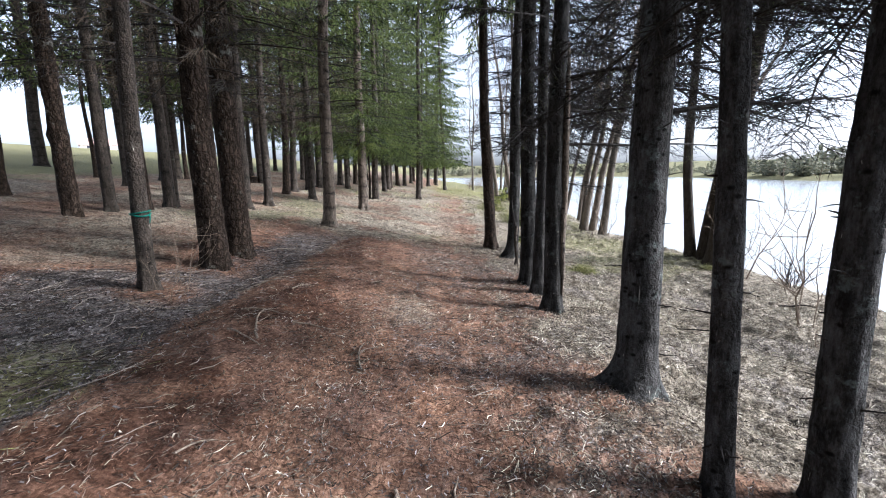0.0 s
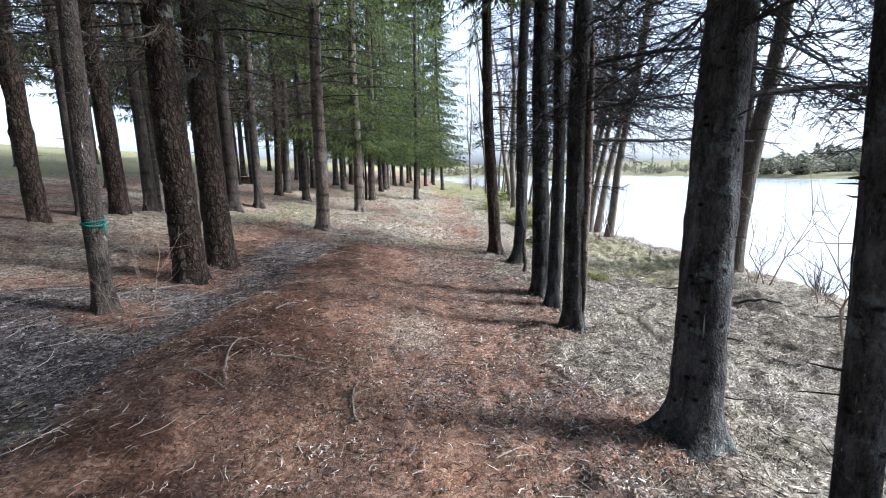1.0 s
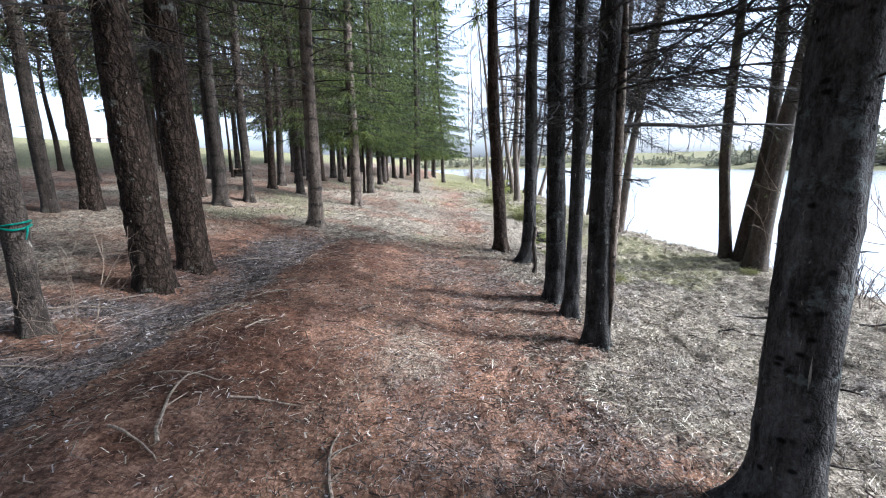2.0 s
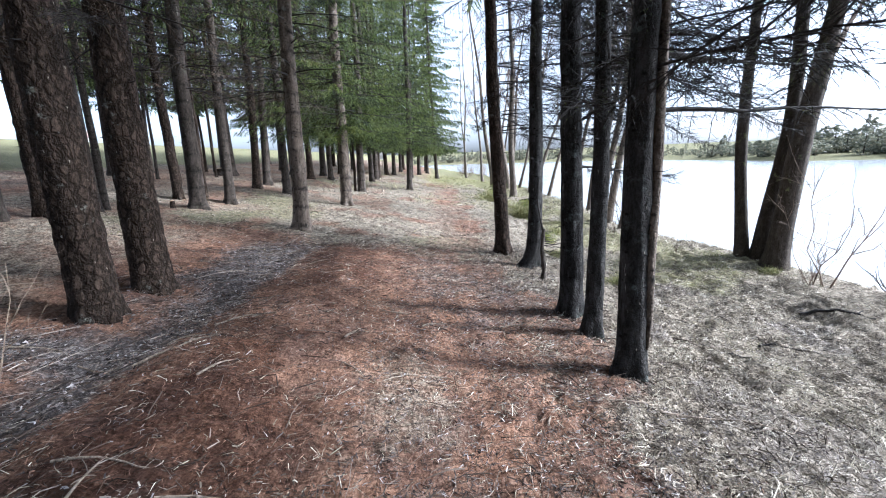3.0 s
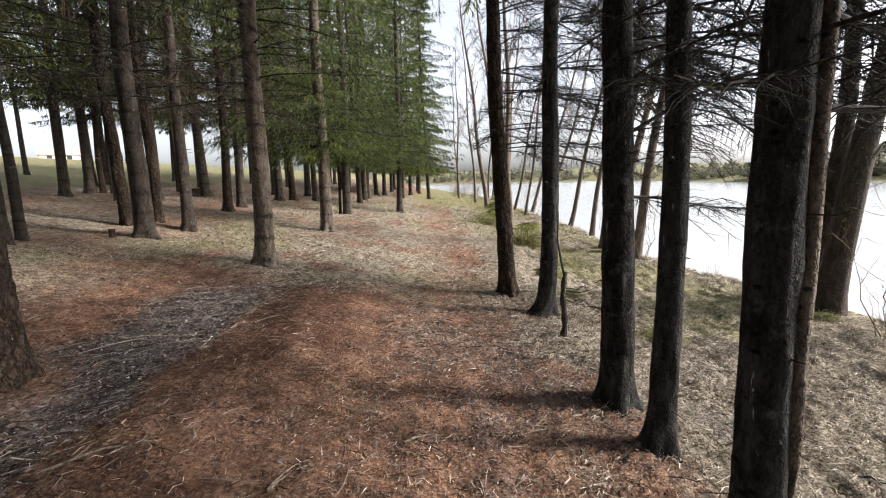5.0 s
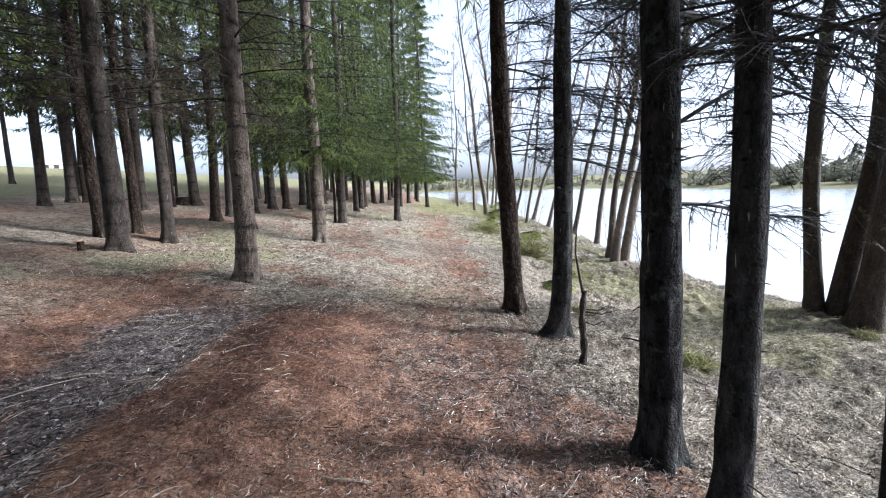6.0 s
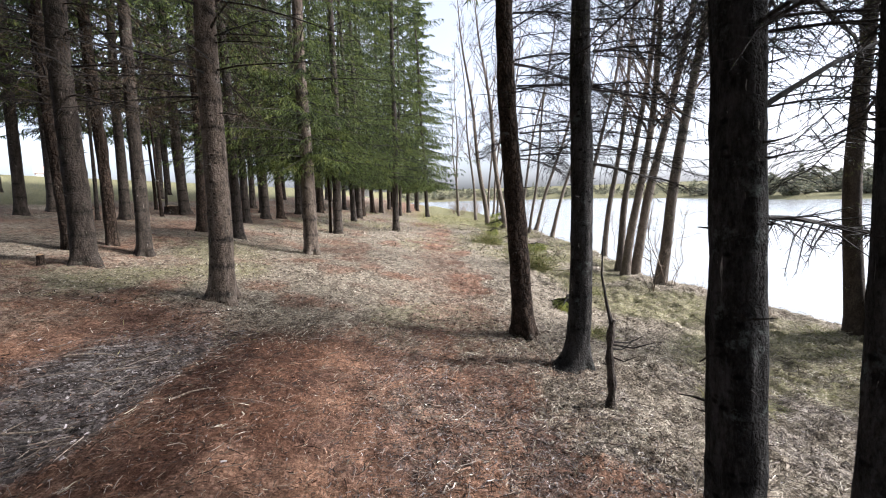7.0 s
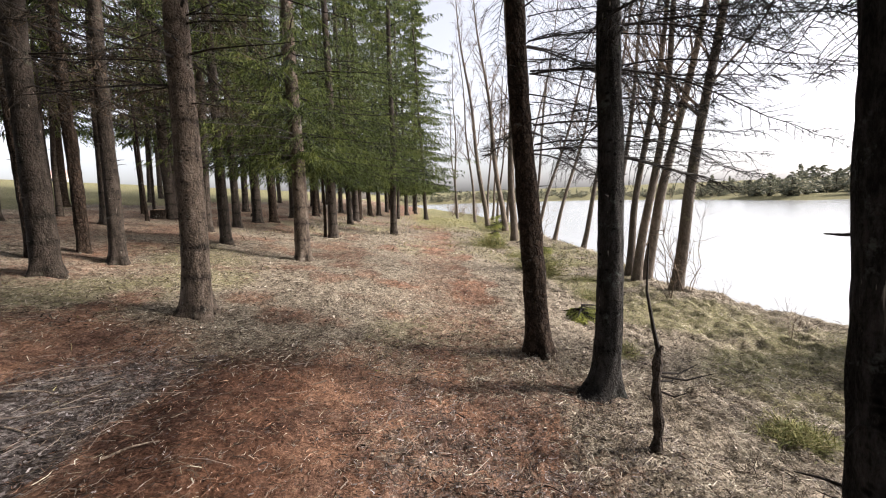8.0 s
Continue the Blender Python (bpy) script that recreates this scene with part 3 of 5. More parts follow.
def crown_meshes(rng, tall, low, reach, count, sec=24, ter=5, width=0.016, shape=0.8, bottom=0.75, mat=None, shoot=1.0, bias=1.25):
    """Live crown: the branch wood, and the hanging needle shoots on it."""
    s = np.sort(rng.random(count) ** bias)
    z = low + (tall - low) * s * 0.985
    z = low + np.round((z - low) / 0.42) * 0.42 + rng.normal(size=count) * 0.06
    az = np.arange(count) * 2.39996 + rng.normal(size=count) * 0.5
    ln = reach * ((1 - s) ** shape) * (0.42 + 0.68 * rng.random(count)) * np.clip(bottom + s * 4, 0, 1) + 0.15
    out = np.stack([np.cos(az), np.sin(az), 0 * az], 1)
    cross = np.stack([-out[:, 1], out[:, 0], 0 * az], 1)
    base = np.stack([0 * z, 0 * z, z], 1)
    sag = 0.28 + 0.25 * rng.random(count)
    rise = 0.12 * rng.random(count)

    def line(u):
        """Places along the branches; u has the shape (count, n)."""
        dz = ln[:, None] * (rise[:, None] * u - sag[:, None] * u ** 2 + 0.55 * sag[:, None] * u ** 3)
        p = base[:, None] + out[:, None] * (ln[:, None] * u)[..., None]
        p[..., 2] += dz
        return p

    bag = Bag()
    wood = line(np.tile(np.linspace(0, 1, 5), (count, 1)))
    for b in range(count):
        bag.add(*tube(wood[b], 0.008 * (0.5 + ln[b] / reach) * np.array([1.6, 1.2, 0.9, 0.6, 0.25]), 3))
    wood_me = bag.mesh("branches", TWIG)
    u = 0.1 + 0.9 * (np.arange(sec)[None] + rng.random((count, sec))) / sec
    p = line(u)
    side = np.where(np.arange(sec) % 2, 1.0, -1.0)[None, :, None] * (0.7 + 0.5 * rng.random((count, sec, 1)))
    way = out[:, None] * 0.62 + cross[:, None] * side * 0.78
    way[..., 2] -= 0.25 + 0.3 * rng.random((count, sec))
    way /= np.linalg.norm(way, axis=-1, keepdims=True)
    sl = (ln[:, None] * (0.24 * (1 - u)) + 0.09) * (0.6 + 0.7 * rng.random((count, sec)))
    v = (np.arange(ter) + rng.random((count, sec, ter))) / ter
    q = p[:, :, None] + way[:, :, None] * (sl[:, :, None] * v)[..., None]
    q[..., 2] -= 0.35 * sl[:, :, None] * v ** 2
    d = way[:, :, None] * 0.7 + rng.normal(size=q.shape) * 0.45
    d[..., 2] -= 0.5
    d /= np.linalg.norm(d, axis=-1, keepdims=True)
    l3 = shoot * (0.07 + 0.12 * rng.random((count, sec, ter)))
    start, end = q.reshape(-1, 3), (q + d * l3[..., None]).reshape(-1, 3)
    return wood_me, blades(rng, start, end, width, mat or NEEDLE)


def tilt(lean):
    return dict(rx=-math.degrees(lean[1]), ry=math.degrees(lean[0]))


def stand(x, y, lean=(0.0, 0.0), turn=0.0, sink=0.03):
    return pose(x, y, ground_z(x, y) - sink, **tilt(lean)) @ pose(0, 0, 0, 0, 0, turn)
rng = np.random.default_rng(11)
DEAD = [dead_branch_mesh(rng, 2.4, -0.02 + 0.16 * rng.random(), 0.2 + 0.35 * rng.random(), 0.011, 44, 0.62, nd) for nd in (0.0, 0.25, 0.45, 0.1, 0.6, 0.3)]
SPARSE = [dead_branch_mesh(rng, 1.5, 0.1 * rng.normal(), 0.25, 0.010, 20, 0.4)[0] for _ in range(4)]
EDGE = [crown_meshes(rng, 19, 2.2, 3.2, 170, 26, 22, 0.0056, 0.6, shoot=0.74, bias=2.2) for _ in range(3)]
INNER = [crown_meshes(rng, 18, 4.3, 2.2, 80, 20, 7, 0.010, shoot=1.0, bias=1.5) for _ in range(3)]
OUTER = [crown_meshes(rng, 17, lo, 2.7, 92, 18, 6, 0.021, shoot=1.35, bias=1.9) for lo in (3.6, 2.9)]
# Dense crowns for trees behind the camera, added to hold back sky light.
UNSEEN_REAR = [crown_meshes(rng, 18, 2.0, 2.9, 110, 14, 8, 0.034, 0.5, shoot=1.5)]
THICK = [crown_meshes(rng, 19, 2.2, 3.1, 150, 20, 8, 0.019, 0.6, shoot=1.2, bias=1.6)]
LAKESIDE = [crown_meshes(rng, 16, 5.3, 2.1, 100, 20, 6, 0.016, bias=1.5) for _ in range(2)]
BRUSH = [crown_meshes(rng, 7.0, 2.5, 2.0, 44, 18, 6, 0.0035, 0.25, 0.6, NEEDLE_DIM) for _ in range(3)]
MID_TRUNKS = [trunk_mesh(rng, 0.3, 18, m, rough=0.04) for m in (BARK, BARK_RED, BARK, BARK)]


def put_crown(t, pair, turn, scale=1.0):
    m = pose(0, 0, 0, 0, 0, turn) @ Matrix.Diagonal((scale, scale, 1, 1))
    part("bough_wood", pair[0], t, "dark thin drooping branches", m, "stuff")
    part("crown", pair[1], t, "hanging green needle sprays", m, "stuff")


def put_brush(t, n):
    m = pose(0, 0, 0, 0, 0, 59 * n)
    part("brush_wood", BRUSH[n % 3][0], t, "dead grey-brown lower branches", m, "stuff")
    part("brush", BRUSH[n % 3][1], t, "brown haze of fine dead twigs", m, "stuff")


def put_branch(t, z, d, az, scale, pair, droop=0.0):
    o = pose(math.cos(az) * d * 0.35, math.sin(az) * d * 0.35, z, 0, droop, math.degrees(az)) @ Matrix.Diagonal((scale, scale, scale, 1))
    br = part("branch", pair[0], t, "dead grey branch with fine twigs", o)
    if pair[1] is not None:
        part("needles", pair[1], br, "sparse dark green needles", None, "stuff")


# ---- the row beside the lake ----
# x, y, width, lean, heading of the largest root, toe
LAKE_ROW = [
    (1.935, 1.76, 0.185, (-0.006, 0.035), None, 0, "dark lichen-grey spruce trunk with snapped stubs"),
    (1.43, 1.83, 0.132, (-0.045, 0.03), None, 0, "slim dark spruce trunk with snapped stubs"),
    (1.455, 2.82, 0.268, (-0.008, 0.036), 3.3, 1.7, "stout spruce in lit-grey bark with a scarred flank and spreading root"),
    (1.34, 4.85, 0.21, (0.01, 0.054), 3.4, 0.3, "dark spruce with a resin-streaked scar"),
    (1.32, 5.62, 0.16, (0.025, 0.055), 3.1, 0.4, "slim dark spruce in a close row"),
    (1.30, 6.2, 0.24, (0.003, 0.07), None, 0, "straight dark spruce in a close row"),
    (1.45, 8.62, 0.23, (0.02, 0.035), 3.4, 1.8, "dark spruce with one root reaching towards the path"),
    (1.09, 9.55, 0.26, (-0.032, 0.075), None, 0, "dark rough-barked spruce at the path's edge"),
]
for n, (x, y, d, lean, root, toe, label) in enumerate(LAKE_ROW):
    t = thing("spruce_tree", stand(x, y, lean), label, "tree", "spruces along the lake")
    # the first three trunks take the bark coloured as lit, most others the shaded one
    part("trunk", trunk_mesh(rng, d, 16, BARK_LIT if n < 3 else BARK_RED if n == 7 else BARK_SHADED, True, 0.35, 0.04 if n != 7 else 0.055, root, toe), t)
    part("stubble", stub_mesh(rng, d, 0.35, 5, 5, 0.12, TWIG), t, "snapped dead twig stubs", None, "stuff")
    put_crown(t, LAKESIDE[n % 2], 77 * n)
    if n == 3:
        zz = np.linspace(0.25, 3.2, 24)
        rid = np.stack([0.09 + 0.006 * np.sin(zz * 5), -0.052 + 0.008 * np.cos(zz * 4), zz], 1)
        bag = Bag()
        bag.add(*tube(rid, 0.04 * np.sin(np.clip((zz - 0.25) / 2.95, 0.02, 0.98) * 3.14) ** 0.4, 10, 1 + 0.12 * lattice(rng, 24, 10, 2, 2)))
        part("scar_ridge", bag.mesh("scar_ridge", BARK_PALE, True), t, "pale ridge of healed bark")
    z = (2.3 if n < 2 else 2.1) + 0.25 * rng.random()
    while z < 5.2:
        for _ in range(rng.integers(1, 4) + (z > 2.4) + (n < 3 and z > 2.5)):
            az = rng.normal(0.8, 0.6) if n < 2 else rng.normal(0.15, 0.9)
            put_branch(t, z + 0.05 * rng.normal(), d, az, 0.5 + 0.55 * rng.random(), DEAD[rng.integers(len(DEAD))], -4 + 10 * rng.random())
        if rng.random() < 0.15:
            put_branch(t, z, d, math.pi + rng.normal() * 0.8, 0.35 + 0.3 * rng.random(), (SPARSE[rng.integers(4)], None), 5)
        z += 0.24 + 0.1 * rng.random()

    if n == 2:
        for k in range(11):
            put_branch(t, 2.25 + 0.13 * k, d, 0.35 + 0.45 * rng.normal(), 0.6 + 0.4 * rng.random(), DEAD[k % len(DEAD)], -4 + 9 * rng.random())

# the thick low limbs that reach out over the bank: tree, height, heading, length, rise, thickness
ROW = [o for o in scene.objects if o.name.startswith("spruce_tree")]
for k, z, az, ln, rise, thick in ((0, 2.35, 20, 2.2, 0.1, 0.018), (1, 2.55, 20, 1.8, 0.1, 0.016), (2, 2.02, 8, 2.2, 0.16, 0.024), (2, 2.75, 4, 2.4, 0.05, 0.026), (3, 2.42, 22, 2.4, 0.06, 0.02), (3, 2.02, 14, 2.6, 0.14, 0.022), (3, 2.75, -25, 2.4, 0.1, 0.024),
                                 (5, 2.05, 5, 1.9, 0.6, 0.015), (5, 2.75, 25, 2.4, 0.1, 0.024), (5, 1.62, 12, 1.3, 0.02, 0.015), (6, 2.15, 25, 2.0, -0.05, 0.018), (7, 2.6, 100, 1.8, 0.1, 0.016)):
    me, nd = dead_branch_mesh(rng, ln, rise, 0.3, thick, 40, 0.5, 0.3)
    br = part("limb", me, ROW[k], "thick dead limb with fine twigs", pose(0, 0, z, 0, 0, az))
    part("needles", nd, br, "sparse dark green needles", None, "stuff")

# ---- the wood beside the path ----
# x, y, width, lean, bark, crown kind
NEAR_WOOD = [
    (-2.88, 3.88, 0.145, (0.03, 0.0), BARK, None, "slim spruce with a green ribbon tied round it"),
    (-2.89, 5.1, 0.32, (0.01, 0.0), BARK_RED, "inner", "stout plated-bark tree leaning beside its twin"),
    (-2.93, 5.85, 0.33, (-0.03, 0.05), BARK_RED, "inner", "stout plated-bark tree on needle litter"),
    (-2.74, 9.86, 0.29, (0.02, 0.06), BARK_PALE, "inner", "pale ringed spruce trunk standing in thin grass"),
    (-5.23, 10.9, 0.31, (0.03, 0.01), BARK, "inner", "stout grey spruce in thin grass"),
    (-5.06, 12.0, 0.22, (0.0, 0.05), BARK, "inner", "slim spruce with a dark flared root"),
    (-5.92, 12.42, 0.2, (0.0, 0.03), BARK_RED, "inner", "flaky-barked tree in the wood"),
    (-6.15, 11.8, 0.21, (-0.02, 0.03), BARK_RED, "inner", "flaky-barked tree beside a small stump"),
    (-6.0, 8.25, 0.29, (0.0, 0.01), BARK_RED, "inner", "stout flaky-barked tree on needle litter"),
    (-6.4, 7.1, 0.28, (0, 0.01), BARK_RED, "inner", "bare-trunked tree on needle litter"),
    (-6.28, 7.8, 0.2, (0, 0), BARK, "inner", "slim bare-trunked spruce on needle litter"),
    (-2.74, 14.05, 0.31, (0.01, 0.03), BARK_PALE, "edge", "flaky-barked spruce with green sprays over the path"),
]
for n, (x, y, d, lean, bark, kind, label) in enumerate(NEAR_WOOD):
    t = thing("spruce_tree", stand(x, y, lean), label, "tree", "spruces of the wood")
    red = bark == BARK_RED
    if n in (1, 2):
        part("trunk", plated_trunk_mesh(rng, d, 18, bark), t)
    else:
        part("trunk", trunk_mesh(rng, d, 18, bark, True, 0.12 if red else 0.38, 0.075 if red else 0.025, 3.3 if n in (3, 5) else None, 0.7), t)
    part("stubble", stub_mesh(rng, d, 0.5, 6, 2 if red else 5, 0.1, TWIG, 0.5 if red else 0.29), t, "snapped dead twig stubs", None, "stuff")
    if n == 0:
        bag = Bag()
        a = np.linspace(0, 2 * math.pi, 20)
        bag.add(*tube(np.stack([0.083 * np.cos(a), 0.083 * np.sin(a), 0.76 + 0.01 * np.sin(2 * a)], 1), np.full(20, 0.008), 6))
        bag.add(*tube(np.stack([0.083 * np.cos(a), 0.083 * np.sin(a), 0.785 + 0.012 * np.sin(a + 1)], 1), np.full(20, 0.007), 6))
        bag.add(*tube([(0.085, 0, 0.76), (0.12, -0.04, 0.735), (0.13, -0.07, 0.69)], [0.009, 0.007, 0.004], 5))
        part("ribbon", bag.mesh("ribbon", RIBBON, True), t, "green plastic ribbon")
        put_crown(t, INNER[0], 10, 0.5)
    if kind == "inner":
        put_crown(t, INNER[n % 3], 67 * n)
        put_brush(t, n)
        for z in np.arange(2.3, 5.4, 0.5):
            az = rng.random() * 6.28
            put_branch(t, z, d, az, 0.5 + 0.5 * rng.random(), (SPARSE[rng.integers(4)], None), 6 * rng.normal())
            if rng.random() < 0.5:
                put_branch(t, z + 0.1, d, az + 2 + rng.random(), 0.4 + 0.3 * rng.random(), DEAD[rng.integers(len(DEAD))], 5)
    if kind == "edge":
        put_crown(t, EDGE[1], 40)

# x, y, width, crown kind
WOOD_TREES = [
    (-3.1, 18.8, .3, "edge"), (-3.36, 18.8, .1, None), (-1.38, 22.0, .27, "edge"), (-3.46, 24.1, .26, "edge"), (-3.5, 26, .3, "inner"), (-3.65, 32.7, .3, "edge"),
    (-3.3, 34.6, .3, "edge"), (-1.76, 31.6, .2, "edge"), (0.0, 35, .28, "edge"), (-3.7, 28.5, .28, "edge"), (-1.5, 38, .3, "edge"), (-0.9, 43, .3, "edge"),
    (-3.2, 40, .3, "edge"), (-3.4, 46, .3, "edge"), (-1.2, 50, .3, "edge"),
    (-8.61, 15.7, .1, None), (-4.72, 14.95, .24, "inner"), (-5.8, 15.35, .24, "inner"), (-5.9, 16.45, .25, "inner"), (-6.0, 18.5, .24, "inner"),
    (-5.95, 20, .3, "inner"), (-5.6, 20.6, .27, "inner"), (-6.08, 9.2, .23, "inner"), (-6.3, 9.75, .15, None),
    (-16.5, 17.3, .45, "outer"), (-12, 14.5, .15, None), (-19, 24, .2, "outer"), (-10.5, 15.7, .26, "outer"), (-10.8, 17.0, .28, "outer"), (-10.5, 17.15, .18, None),
    (-10.3, 17.3, .16, None), (-8.96, 15.5, .1, None), (-12.6, 19.5, .3, "outer"), (-9.8, 20, .12, None), (-9.6, 20.3, .1, None), (-8.3, 19.1, .33, "outer"), (-8.19, 16.1, .25, "outer"),
    (-8.33, 17.9, .1, None), (-7.1, 22.8, .27, "outer"), (-5.1, 22.1, .25, "inner"), (-6, 24.2, .3, "inner"),
    (-5.6, 26.5, .28, "inner"), (-6.1, 29, .28, "outer"), (-5.3, 31.5, .28, "inner"), (-6.3, 34, .28, "outer"), (-5.4, 37, .28, "outer"), (-6, 41, .3, "outer"),
    (-8.4, 25, .28, "outer"), (-8.8, 30, .28, "outer"), (-8.2, 36, .28, "outer"), (-11, 24, .28, "outer"), (-11.4, 31, .28, "outer"), (-9.5, 12.6, .25, "outer"), (-13.6, 21.5, .3, "outer"),
    (-8.5, 42, .3, "outer"), (-11.2, 38, .3, "outer"), (-14.5, 28, .3, "outer"), (-14, 35, .3, "outer"), (-17, 33, .3, "outer"), (-6.5, 47, .3, "outer"), (-10, 47, .3, "outer"),
    (-9.2, 8.6, .26, "outer"), (-9.6, 4.5, .28, "outer"), (-6.2, 4.6, .3, "inner"), (-6.0, 2.2, .3, "inner"), (-2.9, 0.6, .3, "inner"), (-2.8, -2.4, .3, "inner"), (1.5, -1.0, .28, "lake"), (1.5, -3.2, .28, "lake"), (-6.0, -1.2, .3, "inner"),
    # never in view: added behind the start to darken the trunk fronts
    (-5.8, -5, .3, "outer"), (-2.6, -6, .3, "inner"), (1.4, -5.6, .3, "inner"), (1.5, -8.4, .3, "inner"), (-2.7, -9.2, .3, "inner"), (-0.4, -13, .3, "inner"), (-5.6, -9, .3, "inner"), (-8.8, -2.6, .3, "inner"),
    (-8.6, -7, .3, "inner"), (-3.4, -14, .3, "inner"), (2.0, -12, .3, "inner"), (-6.5, -14, .3, "inner"), (-11.5, -4, .3, "inner"), (-12, 2, .3, "outer"), (3.6, -9, .3, "inner"), (1.0, -17, .3, "inner"),
    (3.4, -4.6, .3, "inner"), (3.2, -6.8, .3, "inner"), (4.6, -12.5, .3, "inner"), (-1.6, -16, .3, "inner"), (-8.4, -11, .3, "inner"), (-4.2, -4.2, .3, "inner"), (-4.0, -7.8, .3, "inner"), (-10.5, -9.5, .3, "inner"),
]
KINDS = {"rear": UNSEEN_REAR, "thick": THICK, "edge": EDGE, "inner": INNER, "outer": OUTER, "lake": LAKESIDE}
WORDS = {"edge": "spruce with dense green sprays hanging to the path", "inner": "tall bare-trunked spruce inside the wood, some added unseen for shade", "outer": "spruce with dark low sprays at the field's edge",
         "lake": "dark spruce beside the lake, added unseen for shade", None: "thin bare young trunk in the wood"}
for n, (x, y, d, kind) in enumerate(WOOD_TREES):
    lean = (0.02 * rng.normal() + 0.01, 0.03 + 0.015 * rng.normal())
    t = thing("spruce_tree", stand(x, y, lean, 47 * n), WORDS[kind], "tree", "spruces of the wood")
    k = d / 0.3
    # trees behind the camera get the dense light-blocking crown
    if y < -3 and kind:
        kind = "rear"
    if y > 30 and kind == "edge":
        kind = "thick"
    part("trunk", MID_TRUNKS[n % 4], t, "", Matrix.Diagonal((k, k, 1 if kind else 0.4, 1)))
    if kind:
        put_crown(t, KINDS[kind][n % len(KINDS[kind])], 83 * n)
    if kind == "inner" and 0 < y < 30:
        put_brush(t, n)


# ---- bare trees on the bank ----
def bare_tree_meshes(rng, d, tall, bend, forks, spread, mat):
    """A leafless leaning trunk and its upswept limbs with twigs."""
    z = np.linspace(-0.2, tall, 26)
    path = np.stack([bend[0] * z + 0.08 * np.sin(z * 0.8 + rng.random() * 6) * np.clip(z, 0, 2) / 2, bend[1] * z + 0.08 * np.sin(z * 0.6 + rng.random() * 6) * np.clip(z, 0, 2) / 2, z], 1)
    r = d / 2 * np.clip(1 - z / tall * 0.93, 0.03, 1) * (1 + 0.5 * np.exp(-np.maximum(z, 0) / 0.2))
    bag = Bag()
    bag.add(*tube(path, r, 16, 1 + 0.06 * lattice(rng, 26, 16, 2, 3)))
    trunk = bag.mesh("trunk", mat, True)
    made = []
    for _ in range(forks):
        limbs = Bag()
        s0, s1 = [], []
        u = 0.28 + 0.68 * rng.random()
        p = np.array([np.interp(u * tall, z, path[:, c]) for c in range(3)])
        a = rng.random() * 6.28
        ln = spread * (1.1 - u) * (0.6 + 0.8 * rng.random())
        t = np.linspace(0, 1, 6)[:, None]
        way = np.array([math.cos(a) * 0.6, math.sin(a) * 0.6, 0.75])
        line = p + way * ln * t + np.array([0, 0, 0.25 * ln]) * t ** 2 + np.cumsum(rng.normal(size=(6, 3)) * 0.02 * ln, 0)
        limbs.add(*tube(line, (0.15 * d * (1.1 - u) + 0.004) * (1 - 0.85 * t[:, 0]), 5))
        for _ in range(int(6 + 7 * ln)):
            v = 0.2 + 0.8 * rng.random()
            q = np.array([np.interp(v, t[:, 0], line[:, c]) for c in range(3)])
            dv = way + rng.normal(size=3) * 0.55
            e = q + dv / np.linalg.norm(dv) * (0.25 + 0.5 * rng.random()) * (0.5 + 0.3 * ln)
            limbs.add(*tube([q, (q + e) / 2 + rng.normal(size=3) * 0.03, e], [0.006, 0.004, 0.002], 3))
            for _ in range(4):
                f = q + (e - q) * rng.random()
                dw = dv + rng.normal(size=3) * 0.7
                s0.append(f), s1.append(f + dw / np.linalg.norm(dw) * (0.12 + 0.25 * rng.random()))
        spikes(limbs, np.array(s0), np.array(s1), np.full(len(s0), 0.0028))
        made.append(limbs.mesh("limb", PALE_TWIG))
    return trunk, made


# x, y, width, height, lean
BANK = [
    (6.1, 10.1, .24, 12, (-0.075, 0.0)), (6.3, 9.9, .3, 13, (0.035, -0.02)), (6.3, 9.5, .38, 13, (0.055, -0.05)),
    (5.3, 15.9, .2, 12, (0.09, -0.04)), (5.15, 15.2, .22, 12, (0.09, -0.05)), (5.5, 15.4, .24, 13, (0.14, -0.08)), (5.25, 13.75, .25, 13, (0.10, -0.05)),
    (6.0, 18.5, .18, 12, (0.1, -0.02)), (6.2, 21.5, .2, 12, (0.2, 0)), (6.0, 24.5, .18, 12, (0.26, 0)), (3.98, 24.0, .34, 15, (-0.02, 0)),
    (4.76, 30.1, .34, 15, (-0.12, 0)), (5.4, 33, .24, 15, (0.08, 0)), (4.07, 32.7, .32, 16, (-0.12, 0)), (3.95, 38.5, .22, 15, (-0.07, 0)), (2.9, 43.3, .2, 15, (0.0, 0)),
    (6.1, 46, .25, 16, (0.06, 0)), (5.6, 40, .2, 15, (0.1, 0)), (3.2, 49, .18, 14, (-0.03, 0)), (6.0, 27.5, .2, 14, (0.3, 0.0)), (5.3, 26.2, .16, 13, (0.12, 0.0)), (5.6, 30.5, .18, 14, (0.2, 0.0)), (5.0, 34.5, .16, 14, (0.1, 0.0)),
]
for n, (x, y, d, tall, bend) in enumerate(BANK):
    trunk, limbs = bare_tree_meshes(rng, d, tall, bend, 9 if n < 3 else 20, 2.6, ALDER if n < 3 else LIT_ALDER)
    t = thing("bare_tree", stand(x, y), ("dark brown leafless tree leaning over the lake bank" if n < 3 else "leafless tree leaning over the lake bank, bark paled as if sunlit"), "tree", "bare trees on the bank")
    part("trunk", trunk, t)
    for me in limbs:
        part("limb", me, t, "bare upswept limb with twigs")


